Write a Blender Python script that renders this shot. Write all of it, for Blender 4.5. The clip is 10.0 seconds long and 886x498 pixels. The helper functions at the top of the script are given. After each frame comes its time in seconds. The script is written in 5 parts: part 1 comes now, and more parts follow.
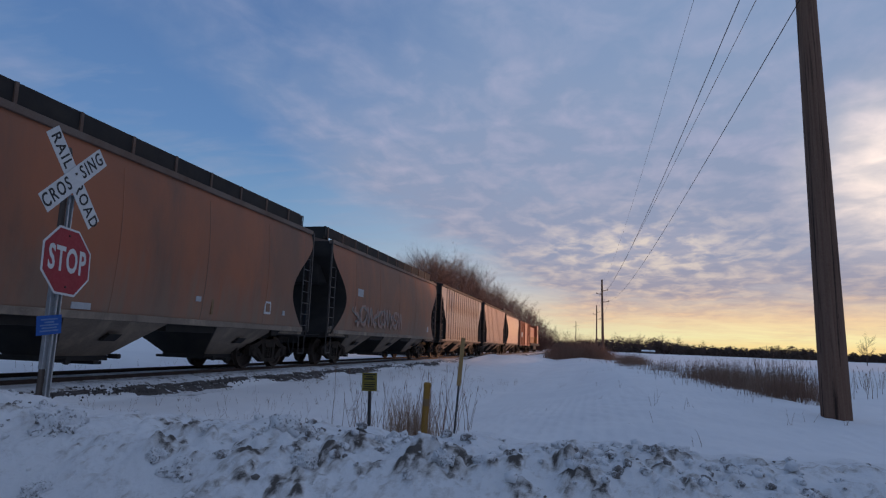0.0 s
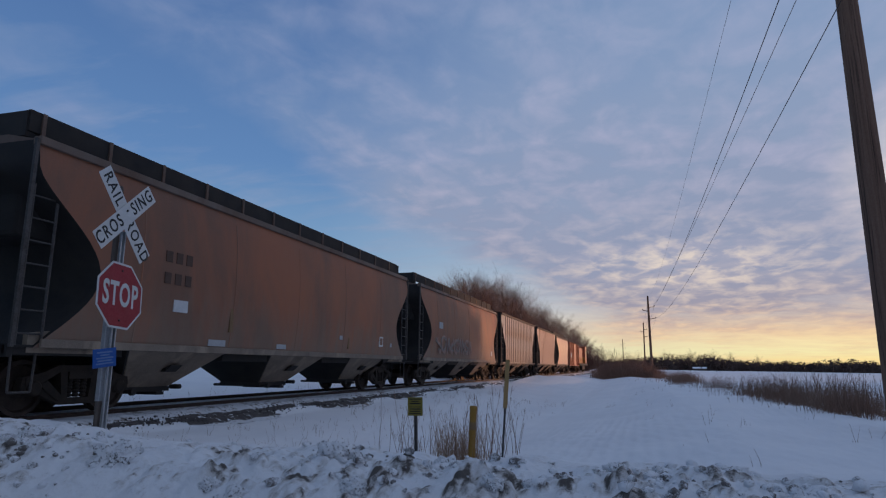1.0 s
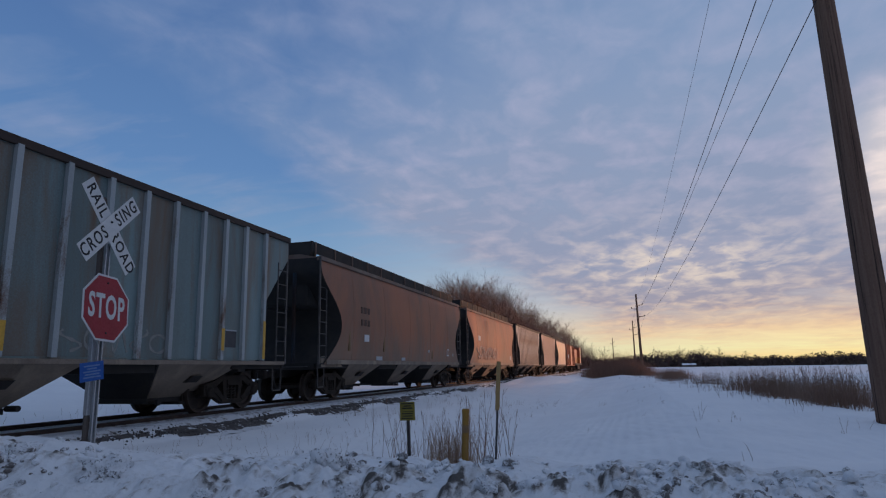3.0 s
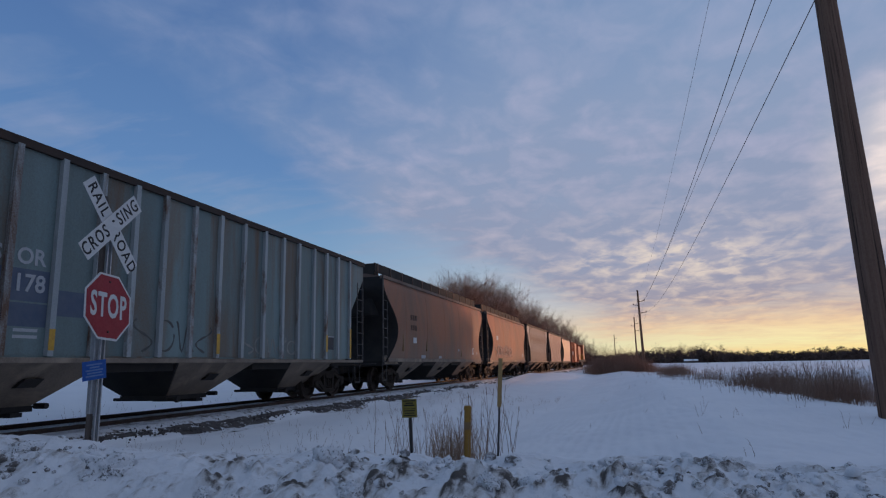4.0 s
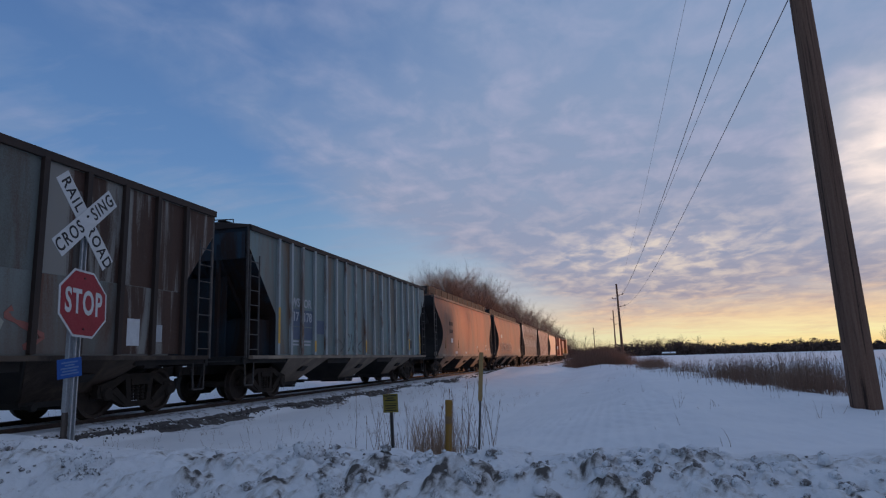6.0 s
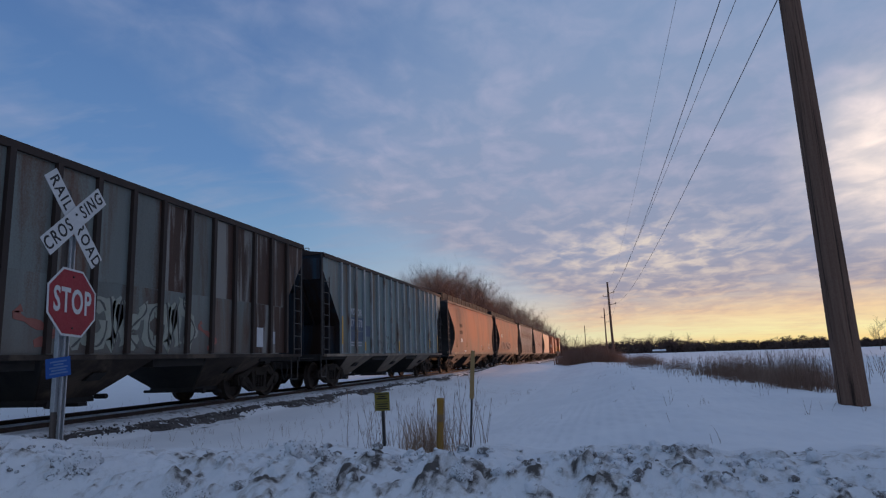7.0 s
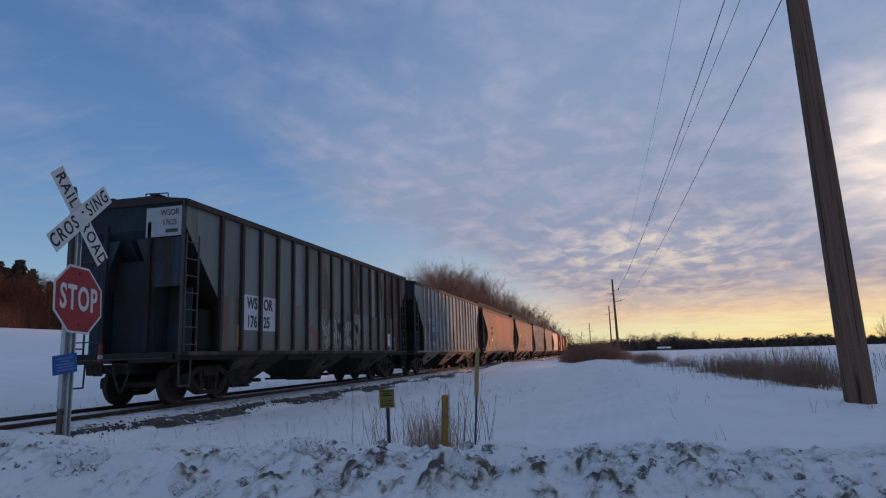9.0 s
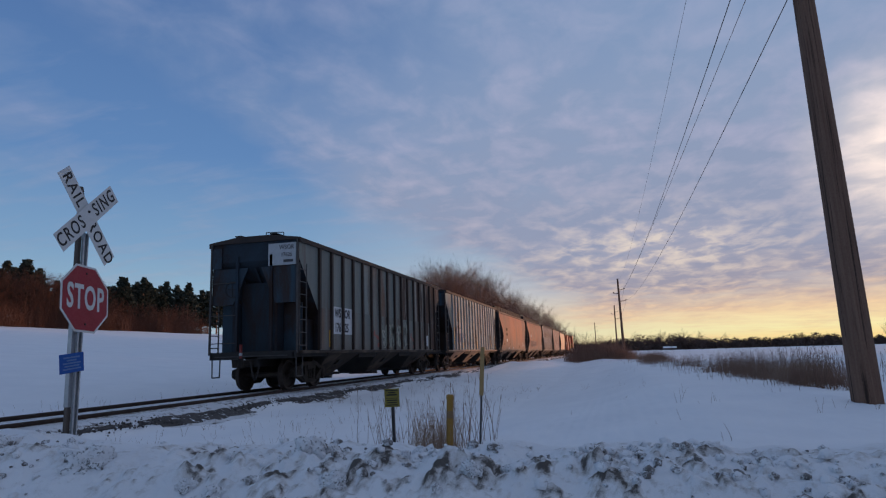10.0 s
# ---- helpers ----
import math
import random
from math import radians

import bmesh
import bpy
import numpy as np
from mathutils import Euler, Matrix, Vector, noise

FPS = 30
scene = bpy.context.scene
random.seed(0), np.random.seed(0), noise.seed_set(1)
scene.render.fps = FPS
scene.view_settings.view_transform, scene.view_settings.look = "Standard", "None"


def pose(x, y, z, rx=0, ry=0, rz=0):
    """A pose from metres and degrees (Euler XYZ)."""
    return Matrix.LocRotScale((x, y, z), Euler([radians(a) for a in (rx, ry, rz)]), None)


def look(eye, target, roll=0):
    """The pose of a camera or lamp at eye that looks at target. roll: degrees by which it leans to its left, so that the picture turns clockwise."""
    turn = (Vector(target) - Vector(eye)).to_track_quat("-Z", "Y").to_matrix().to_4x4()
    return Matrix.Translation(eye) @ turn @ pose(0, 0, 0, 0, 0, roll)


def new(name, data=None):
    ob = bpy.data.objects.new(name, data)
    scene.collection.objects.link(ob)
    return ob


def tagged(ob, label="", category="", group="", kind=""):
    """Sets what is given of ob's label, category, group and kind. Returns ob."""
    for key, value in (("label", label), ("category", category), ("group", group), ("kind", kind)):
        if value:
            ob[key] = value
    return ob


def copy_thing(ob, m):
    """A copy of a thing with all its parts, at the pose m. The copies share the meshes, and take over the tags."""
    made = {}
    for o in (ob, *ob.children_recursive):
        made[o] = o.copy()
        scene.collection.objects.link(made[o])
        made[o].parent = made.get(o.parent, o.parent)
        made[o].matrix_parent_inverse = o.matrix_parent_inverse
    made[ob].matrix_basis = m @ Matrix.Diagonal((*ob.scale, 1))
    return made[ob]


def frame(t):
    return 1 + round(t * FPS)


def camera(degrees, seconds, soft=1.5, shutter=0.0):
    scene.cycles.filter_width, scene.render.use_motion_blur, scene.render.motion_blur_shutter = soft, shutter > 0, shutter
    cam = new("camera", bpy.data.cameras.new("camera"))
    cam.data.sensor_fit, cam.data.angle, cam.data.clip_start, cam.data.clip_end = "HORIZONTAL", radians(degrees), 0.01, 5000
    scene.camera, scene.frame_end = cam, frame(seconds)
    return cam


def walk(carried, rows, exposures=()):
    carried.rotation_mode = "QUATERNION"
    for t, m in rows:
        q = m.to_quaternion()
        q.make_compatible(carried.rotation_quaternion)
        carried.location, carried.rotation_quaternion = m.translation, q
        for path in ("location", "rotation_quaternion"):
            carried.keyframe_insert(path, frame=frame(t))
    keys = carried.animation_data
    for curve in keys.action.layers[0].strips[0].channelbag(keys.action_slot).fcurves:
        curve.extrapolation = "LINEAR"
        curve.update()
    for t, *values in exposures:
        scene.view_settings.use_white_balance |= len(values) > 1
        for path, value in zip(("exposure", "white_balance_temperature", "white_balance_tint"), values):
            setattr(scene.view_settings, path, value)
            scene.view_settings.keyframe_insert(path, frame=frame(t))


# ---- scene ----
# Camera: hand-held on the road beside the crossing, x across the track, y along it, z = 0 at the rail tops.
EYE = (0.0, 0.0, 0.9)
cam = camera(70.0, 10.0, soft=1.2)
TURNS = [
    (0.0, 12.85, 8.5, -2.14), (0.1, 15.58, 8.93, -1.71), (0.2, 17.22, 9.2, -1.7), (0.3, 17.71, 9.42, -1.6),
    (0.4, 17.72, 9.57, -1.42), (0.5, 17.54, 9.72, -1.31), (1.0, 16.81, 10.42, -0.65), (1.5, 16.48, 10.78, -0.1),
    (2.0, 16.25, 10.92, 0.45), (2.5, 16.04, 10.86, 0.77), (4.0, 16.19, 10.48, 1.25), (4.5, 16.15, 10.36, 1.33),
    (5.0, 15.78, 10.24, 1.49), (5.5, 15.14, 10.1, 1.61), (6.0, 14.49, 9.96, 1.76), (7.5, 13.65, 9.71, 1.93),
    (8.0, 13.83, 9.64, 1.91), (8.5, 13.98, 9.58, 1.88), (9.0, 14.15, 9.54, 1.86), (9.5, 14.37, 9.52, 1.85),
    (10.0, 14.6, 9.5, 1.8)]
walk(cam, [(t, pose(*EYE, 90 + pitch, roll, yaw)) for t, yaw, pitch, roll in TURNS])
scene.view_settings.exposure = 0.0

# ---- light: a low sun behind thin evening cloud, and the sky ----
SUN_AZ, SUN_EL = 48.0, 2.2      # degrees right of the track's direction, and up
GLOW_AZ = 24.0                  # the brightest gap in the cloud


def nd(nt, kind, values=None, **props):
    n = nt.nodes.new(kind)
    for k, v in props.items():
        if k == "op":
            n.operation = v
        elif k == "blend":
            n.data_type, n.blend_type, n.clamp_factor = "RGBA", v, True
        elif k == "noise_dim":
            n.noise_dimensions = v
    for k, v in (values or {}).items():
        if hasattr(v, "is_output"):
            nt.links.new(v, n.inputs[k])
        else:
            n.inputs[k].default_value = v
    return n


def calc(nt, op, a, b=0.0, c=0.0):
    return nd(nt, "ShaderNodeMath", {0: a, 1: b, 2: c}, op=op).outputs[0]


def blend(nt, fac, a, b, mode="MIX"):
    return nd(nt, "ShaderNodeMix", {0: fac, 6: a, 7: b}, blend=mode).outputs[2]


def ramp(nt, fac, stops):
    n = nt.nodes.new("ShaderNodeValToRGB")
    nt.links.new(fac, n.inputs[0])
    el = n.color_ramp.elements
    while len(el) < len(stops):
        el.new(0.5)
    for e, (p, c) in zip(el, stops):
        e.position, e.color = p, (c, c, c, 1) if isinstance(c, (int, float)) else (*c, 1)
    return n.outputs[0]


def noise_at(nt, vec, scale, detail=4.0, rough=0.55, distort=0.0):
    return nd(nt, "ShaderNodeTexNoise", {"Vector": vec, "Scale": scale, "Detail": detail, "Roughness": rough, "Distortion": distort}).outputs[0]


def mapped(nt, vec, loc=(0, 0, 0), rot=(0, 0, 0), scale=(1, 1, 1)):
    return nd(nt, "ShaderNodeMapping", {"Vector": vec, "Location": loc, "Rotation": [radians(a) for a in rot], "Scale": scale}).outputs[0]


def srgb(r, g, b):
    return tuple(c / 12.92 if c <= 0.04045 else ((c + 0.055) / 1.055) ** 2.4 for c in (r / 255, g / 255, b / 255))


def build_world():
    world = bpy.data.worlds.new("evening_sky")
    scene.world = world
    world.use_nodes = True
    nt = world.node_tree
    nt.nodes.clear()
    way = nd(nt, "ShaderNodeTexCoord").outputs["Generated"]
    sep = nd(nt, "ShaderNodeSeparateXYZ", {0: way})
    x, y, z = sep.outputs
    up = calc(nt, "MAXIMUM", z, 0.0)
    sky = nt.nodes.new("ShaderNodeTexSky")
    sky.sky_type, sky.sun_disc = "NISHITA", False
    sky.sun_elevation, sky.sun_rotation = radians(SUN_EL), radians(SUN_AZ)
    clear = blend(nt, 1.0, sky.outputs[0], (0.085, 0.085, 0.085, 1), "MULTIPLY")
    # nearness to the sun's side of the sky
    sx, sy = math.sin(radians(GLOW_AZ)), math.cos(radians(GLOW_AZ))
    flat = calc(nt, "SQRT", calc(nt, "ADD", calc(nt, "MULTIPLY", x, x), calc(nt, "MULTIPLY_ADD", y, y, 1e-4)))
    side = calc(nt, "DIVIDE", calc(nt, "MULTIPLY_ADD", x, sx, calc(nt, "MULTIPLY", y, sy)), flat)
    # evening air: warm low towards the sun, blue above and away from it
    high = ramp(nt, up, [(0.0, srgb(172, 196, 210)), (0.10, srgb(148, 182, 208)), (0.17, srgb(126, 164, 202)), (0.30, srgb(98, 138, 190)), (0.52, srgb(80, 115, 170)), (0.75, srgb(108, 130, 166)), (1.0, srgb(132, 146, 172))])
    warm = ramp(nt, up, [(0.0, srgb(255, 214, 136)), (0.024, srgb(255, 244, 186)), (0.05, srgb(255, 226, 180)), (0.09, srgb(214, 206, 206)), (0.16, srgb(184, 194, 210)), (0.30, srgb(150, 170, 202)), (0.52, srgb(122, 150, 192)), (0.75, srgb(118, 138, 172)), (1.0, srgb(132, 146, 172))])
    toward = nd(nt, "ShaderNodeMapRange", {0: side, 1: 0.62, 2: 0.99, 3: 0.0, 4: 1.0}).outputs[0]
    air = blend(nt, toward, high, warm)
    air = blend(nt, 0.10, air, clear)
    # height and bearing in degrees
    el = calc(nt, "MULTIPLY", calc(nt, "ARCSINE", up), 57.3)
    az = calc(nt, "MULTIPLY", calc(nt, "ARCTAN2", x, y), 57.3)
    # one thin sheet of altocumulus, seen in perspective, with a ragged near edge
    div = calc(nt, "ADD", up, 0.12)
    plane = nd(nt, "ShaderNodeCombineXYZ", {0: calc(nt, "DIVIDE", x, div), 1: calc(nt, "DIVIDE", y, div), 2: 0.0}).outputs[0]
    broad = noise_at(nt, mapped(nt, plane, (3.1, 1.7, 0), (0, 0, 25), (1.0, 0.8, 1)), 1.5, 5.0, 0.56, 0.5)
    puff = noise_at(nt, mapped(nt, plane, (0.4, 5.2, 0), (0, 0, 30), (1.15, 0.8, 1)), 6.0, 5.0, 0.54, 0.3)
    wisp = noise_at(nt, mapped(nt, plane, (2.6, 0.3, 0), (0, 0, 55), (0.55, 1.5, 1)), 4.0, 5.0, 0.55, 0.4)
    edge = calc(nt, "MAXIMUM", calc(nt, "MULTIPLY_ADD", az, -0.53, 1.2), 2.0)
    inside = calc(nt, "MULTIPLY_ADD", calc(nt, "SUBTRACT", broad, 0.5), 6.0, calc(nt, "SUBTRACT", el, edge))
    inside = calc(nt, "MULTIPLY_ADD", calc(nt, "SUBTRACT", wisp, 0.5), 4.0, inside)
    sheet = nd(nt, "ShaderNodeMapRange", {0: inside, 1: -0.8, 2: 3.2, 3: 0.0, 4: 1.0}).outputs[0]
    thin = nd(nt, "ShaderNodeMapRange", {0: el, 1: 13.0, 2: 28.0, 3: 0.95, 4: 0.42}).outputs[0]
    thin = calc(nt, "MULTIPLY_ADD", calc(nt, "SUBTRACT", broad, 0.5), 1.0, thin)
    thin = calc(nt, "MULTIPLY_ADD", calc(nt, "SUBTRACT", puff, 0.5), 0.7, thin)
    thin = calc(nt, "ADD", thin, nd(nt, "ShaderNodeMapRange", {0: az, 1: -45.0, 2: 12.0, 3: -0.16, 4: 0.14}).outputs[0])
    mask = calc(nt, "MULTIPLY", sheet, nd(nt, "ShaderNodeMapRange", {0: thin, 1: 0.05, 2: 0.95, 3: 0.0, 4: 0.92}).outputs[0])
    # faint streaks below the edge of the sheet
    faint = nd(nt, "ShaderNodeMapRange", {0: calc(nt, "MULTIPLY_ADD", wisp, 0.6, calc(nt, "MULTIPLY", broad, 0.4)), 1: 0.48, 2: 0.70, 3: 0.0, 4: 0.42}).outputs[0]
    mask = calc(nt, "MAXIMUM", mask, faint)
    grey = ramp(nt, up, [(0.0, srgb(232, 186, 140)), (0.05, srgb(206, 170, 156)), (0.085, srgb(156, 150, 166)), (0.14, srgb(146, 152, 177)), (0.25, srgb(142, 154, 182)), (0.5, srgb(138, 158, 190)), (1.0, srgb(138, 150, 174))])
    lit = ramp(nt, up, [(0.0, srgb(255, 214, 150)), (0.06, srgb(246, 206, 164)), (0.10, srgb(206, 188, 182)), (0.16, srgb(182, 176, 190)), (0.3, srgb(176, 176, 202)), (0.6, srgb(166, 174, 204)), (1.0, srgb(156, 164, 182))])
    # a thinner place in the sheet where the light comes through in ripples
    du = calc(nt, "DIVIDE", calc(nt, "SUBTRACT", az, 4.5), 9.0)
    dv = calc(nt, "DIVIDE", calc(nt, "SUBTRACT", el, 8.6), 2.6)
    far2 = calc(nt, "MULTIPLY_ADD", du, du, calc(nt, "MULTIPLY", dv, dv))
    thinner = calc(nt, "EXPONENT", calc(nt, "MULTIPLY", far2, -1.0))
    shade = calc(nt, "MULTIPLY_ADD", puff, 0.7, calc(nt, "MULTIPLY", wisp, 0.3))
    shade = calc(nt, "MULTIPLY_ADD", thinner, 0.10, calc(nt, "MULTIPLY_ADD", toward, 0.03, shade))
    pick = nd(nt, "ShaderNodeMapRange", {0: shade, 1: 0.47, 2: 0.71, 3: 0.0, 4: 0.78}).outputs[0]
    cloud = blend(nt, pick, grey, lit)
    out = blend(nt, mask, air, cloud)
    gleam = calc(nt, "MULTIPLY", thinner, nd(nt, "ShaderNodeMapRange", {0: puff, 1: 0.46, 2: 0.66, 3: 0.0, 4: 0.62}).outputs[0])
    out = blend(nt, gleam, out, (*srgb(246, 228, 206), 1))
    # the veiled sun
    sd = nd(nt, "ShaderNodeVectorMath", {0: way, 1: (math.sin(radians(23.5)) * math.cos(radians(14)), math.cos(radians(23.5)) * math.cos(radians(14)), math.sin(radians(14)))})
    sd.operation = "DOT_PRODUCT"
    glow = nd(nt, "ShaderNodeMapRange", {0: sd.outputs["Value"], 1: 0.986, 2: 0.9995, 3: 0.0, 4: 1.0}).outputs[0]
    glow = calc(nt, "MULTIPLY", calc(nt, "POWER", glow, 2.5), calc(nt, "MULTIPLY_ADD", puff, 0.9, 0.2))
    out = blend(nt, glow, out, (0.85, 0.62, 0.36, 1), "ADD")
    bg = nd(nt, "ShaderNodeBackground", {"Color": out, "Strength": 1.0})
    o = nt.nodes.new("ShaderNodeOutputWorld")
    nt.links.new(bg.outputs[0], o.inputs[0])


build_world()
sun = new("sun", bpy.data.lights.new("sun", "SUN"))
sun.data.energy, sun.data.angle, sun.data.color = 2.7, radians(1.0), (1.0, 0.51, 0.28)
sun.matrix_world = look((200 * math.sin(radians(SUN_AZ)), 200 * math.cos(radians(SUN_AZ)), 200 * math.tan(radians(SUN_EL))), (0, 0, 0))
# ---- materials ----


def material(name, base, second, scale=3.0, rough=0.7, metal=0.0, bump=0.0, stretch=(1, 1, 1), third=None, fine=40.0, third_at=0.62, spread=0.12, random_shift=0.0, gloss=0.3, dust=None, tone=0.0):
    """Two colours mixed by a coarse and a fine noise, a third one in patches; bump from both."""
    m = bpy.data.materials.new(name)
    m.use_nodes = True
    nt = m.node_tree
    bsdf = nt.nodes["Principled BSDF"]
    pos = nd(nt, "ShaderNodeTexCoord").outputs["Object"]
    if random_shift:
        info = nd(nt, "ShaderNodeObjectInfo").outputs["Random"]
        add = nd(nt, "ShaderNodeVectorMath", {0: pos, 1: nd(nt, "ShaderNodeCombineXYZ", {0: calc(nt, "MULTIPLY", info, 37.0), 1: calc(nt, "MULTIPLY", info, 11.0), 2: 0.0}).outputs[0]})
        add.operation = "ADD"
        pos = add.outputs[0]
    vec = mapped(nt, pos, (0, 0, 0), (0, 0, 0), stretch)
    coarse = noise_at(nt, vec, scale, 5.0, 0.6, 0.4)
    small = noise_at(nt, pos, fine, 4.0, 0.6)
    f = calc(nt, "MULTIPLY_ADD", small, 0.45, calc(nt, "MULTIPLY", coarse, 0.75))
    f = nd(nt, "ShaderNodeMapRange", {0: f, 1: 0.42, 2: 0.78}).outputs[0]
    col = blend(nt, f, (*base, 1), (*second, 1))
    if third:
        patch = noise_at(nt, mapped(nt, pos, (5.1, 2.3, 7.7), (0, 0, 0), stretch), scale * 0.6, 6.0, 0.65, 0.6)
        patch = calc(nt, "MULTIPLY_ADD", small, 0.12, patch)
        mask = nd(nt, "ShaderNodeMapRange", {0: patch, 1: third_at, 2: third_at + spread}).outputs[0]
        col = blend(nt, mask, col, (*third, 1))
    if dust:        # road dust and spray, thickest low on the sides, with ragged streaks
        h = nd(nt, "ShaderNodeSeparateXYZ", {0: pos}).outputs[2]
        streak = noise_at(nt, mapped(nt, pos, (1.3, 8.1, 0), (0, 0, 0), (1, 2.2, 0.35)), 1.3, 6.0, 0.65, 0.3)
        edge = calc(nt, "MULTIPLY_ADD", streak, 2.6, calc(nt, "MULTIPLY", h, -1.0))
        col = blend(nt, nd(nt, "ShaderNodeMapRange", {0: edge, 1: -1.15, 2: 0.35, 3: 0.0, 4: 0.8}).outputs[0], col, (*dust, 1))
    if tone:        # sheet to sheet variation
        info = nd(nt, "ShaderNodeObjectInfo").outputs["Random"]
        v = nd(nt, "ShaderNodeMapRange", {0: info, 3: 1.0 - tone, 4: 1.0 + tone}).outputs[0]
        hs = nd(nt, "ShaderNodeHueSaturation", {"Color": col, "Value": v})
        col = hs.outputs[0]
    nt.links.new(col, bsdf.inputs["Base Color"])
    bsdf.inputs["Metallic"].default_value = metal
    bsdf.inputs["Specular IOR Level"].default_value = gloss
    r = nd(nt, "ShaderNodeMapRange", {0: small, 1: 0.3, 2: 0.7, 3: max(0.05, rough - 0.12), 4: min(1.0, rough + 0.12)}).outputs[0]
    nt.links.new(r, bsdf.inputs["Roughness"])
    if bump:
        h = calc(nt, "MULTIPLY_ADD", small, 0.4, coarse)
        b = nd(nt, "ShaderNodeBump", {"Height": h, "Strength": bump, "Distance": 0.02})
        nt.links.new(b.outputs[0], bsdf.inputs["Normal"])
    return m


def snow_material(name, dirt, dirt_at, scale=1.0, bump=0.6, dist=0.03, layer="", clean=1.0):
    m = bpy.data.materials.new(name)
    m.use_nodes = True
    nt = m.node_tree
    bsdf = nt.nodes["Principled BSDF"]
    pos = nd(nt, "ShaderNodeTexCoord").outputs["Object"]
    big = noise_at(nt, pos, 0.5 * scale, 5.0, 0.6, 0.3)
    mid = noise_at(nt, pos, 5.0 * scale, 6.0, 0.62)
    small = noise_at(nt, pos, 60.0 * scale, 3.0, 0.6)
    col = blend(nt, nd(nt, "ShaderNodeMapRange", {0: big, 1: 0.3, 2: 0.7}).outputs[0], (0.80 * clean, 0.81 * clean, 0.83 * clean, 1), (0.87 * clean ** 0.6, 0.875 * clean ** 0.6, 0.885 * clean ** 0.6, 1))
    spots = calc(nt, "MULTIPLY_ADD", small, 0.18, calc(nt, "MULTIPLY_ADD", mid, 0.6, calc(nt, "MULTIPLY", big, 0.35)))
    mask = nd(nt, "ShaderNodeMapRange", {0: spots, 1: dirt_at, 2: dirt_at + 0.07, 3: 0.0, 4: 0.9}).outputs[0]
    if layer:       # dirt frozen into the broken chunks
        stain = nt.nodes.new("ShaderNodeAttribute")
        stain.attribute_name = layer
        thick = calc(nt, "MULTIPLY_ADD", calc(nt, "SUBTRACT", calc(nt, "MULTIPLY_ADD", small, 0.5, mid), 0.75), 1.1, stain.outputs["Fac"])
        col = blend(nt, nd(nt, "ShaderNodeMapRange", {0: thick, 1: 0.08, 2: 0.50, 3: 0.0, 4: 0.75}).outputs[0], col, (0.46, 0.425, 0.39, 1))
        mask = calc(nt, "MAXIMUM", mask, nd(nt, "ShaderNodeMapRange", {0: thick, 1: 0.46, 2: 0.78, 3: 0.0, 4: 0.9}).outputs[0])
    col = blend(nt, mask, col, (*dirt, 1))
    nt.links.new(col, bsdf.inputs["Base Color"])
    bsdf.inputs["Roughness"].default_value = 0.75
    bsdf.inputs["Specular IOR Level"].default_value = 0.25
    h = calc(nt, "MULTIPLY_ADD", small, 0.15, mid)
    b = nd(nt, "ShaderNodeBump", {"Height": h, "Strength": bump, "Distance": dist})
    nt.links.new(b.outputs[0], bsdf.inputs["Normal"])
    return m


def plain(name, base, rough=0.6, metal=0.0):
    return material(name, base, tuple(c * 0.78 for c in base), 6.0, rough, metal, 0.0, fine=60.0)


SNOW = snow_material("wind_packed_snow", (0.30, 0.27, 0.24), 0.84)
SNOW_BANK = snow_material("ploughed_snow", (0.062, 0.050, 0.042), 0.70, 1.7, 0.9, 0.04, "dirt", 0.95)
CRUMB = snow_material("dirty_snow_crumb", (0.10, 0.08, 0.066), 0.56, 1.5, 0.9, 0.05)
SNOW_CHUNK = snow_material("dirty_snow_chunk", (0.05, 0.04, 0.034), 0.585, 1.1, 0.5, 0.05, "", 0.95)
SNOW_TRACK = snow_material("dusty_snow_by_the_rails", (0.17, 0.135, 0.11), 0.585, 1.3, 0.8, 0.03, "", 0.74)
GRAVEL = material("ballast_gravel", (0.05, 0.045, 0.043), (0.12, 0.105, 0.098), 9.0, 0.9, 0.0, 0.8, third=(0.78, 0.80, 0.83), fine=30.0, third_at=0.64, spread=0.05)
STONE = material("ballast_stone", (0.045, 0.042, 0.04), (0.12, 0.105, 0.098), 6.0, 0.9, 0.0, 0.4)
RAIL = material("worn_rail_steel", (0.032, 0.021, 0.017), (0.06, 0.038, 0.028), 4.0, 0.75, 0.0, 0.2)
RAIL_TOP = material("polished_rail_head", (0.22, 0.21, 0.21), (0.12, 0.10, 0.09), 3.0, 0.45, 0.7, 0.05)
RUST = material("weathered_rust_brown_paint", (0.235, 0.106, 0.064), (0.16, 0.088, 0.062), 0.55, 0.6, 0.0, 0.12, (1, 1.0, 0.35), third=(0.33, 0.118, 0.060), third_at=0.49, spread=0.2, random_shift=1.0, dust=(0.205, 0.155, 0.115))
RUST_DULL = material("rust_brown_roof_steel", (0.112, 0.0638, 0.045), (0.18, 0.143, 0.12), 1.0, 0.7, 0.0, 0.12, (1, 1, 0.4))
GRIME = material("grimy_tan_hopper_steel", (0.26, 0.205, 0.158), (0.15, 0.117, 0.092), 1.3, 0.85, 0.0, 0.2, (1, 1, 0.6), third=(0.32, 0.255, 0.19), third_at=0.55, spread=0.15)
GREYGREEN = material("faded_grey_green_paint", (0.170, 0.238, 0.238), (0.130, 0.158, 0.150), 0.8, 0.6, 0.0, 0.08, (1, 1.8, 0.22), third=(0.165, 0.112, 0.076), third_at=0.53, spread=0.18, random_shift=1.0, tone=0.18)
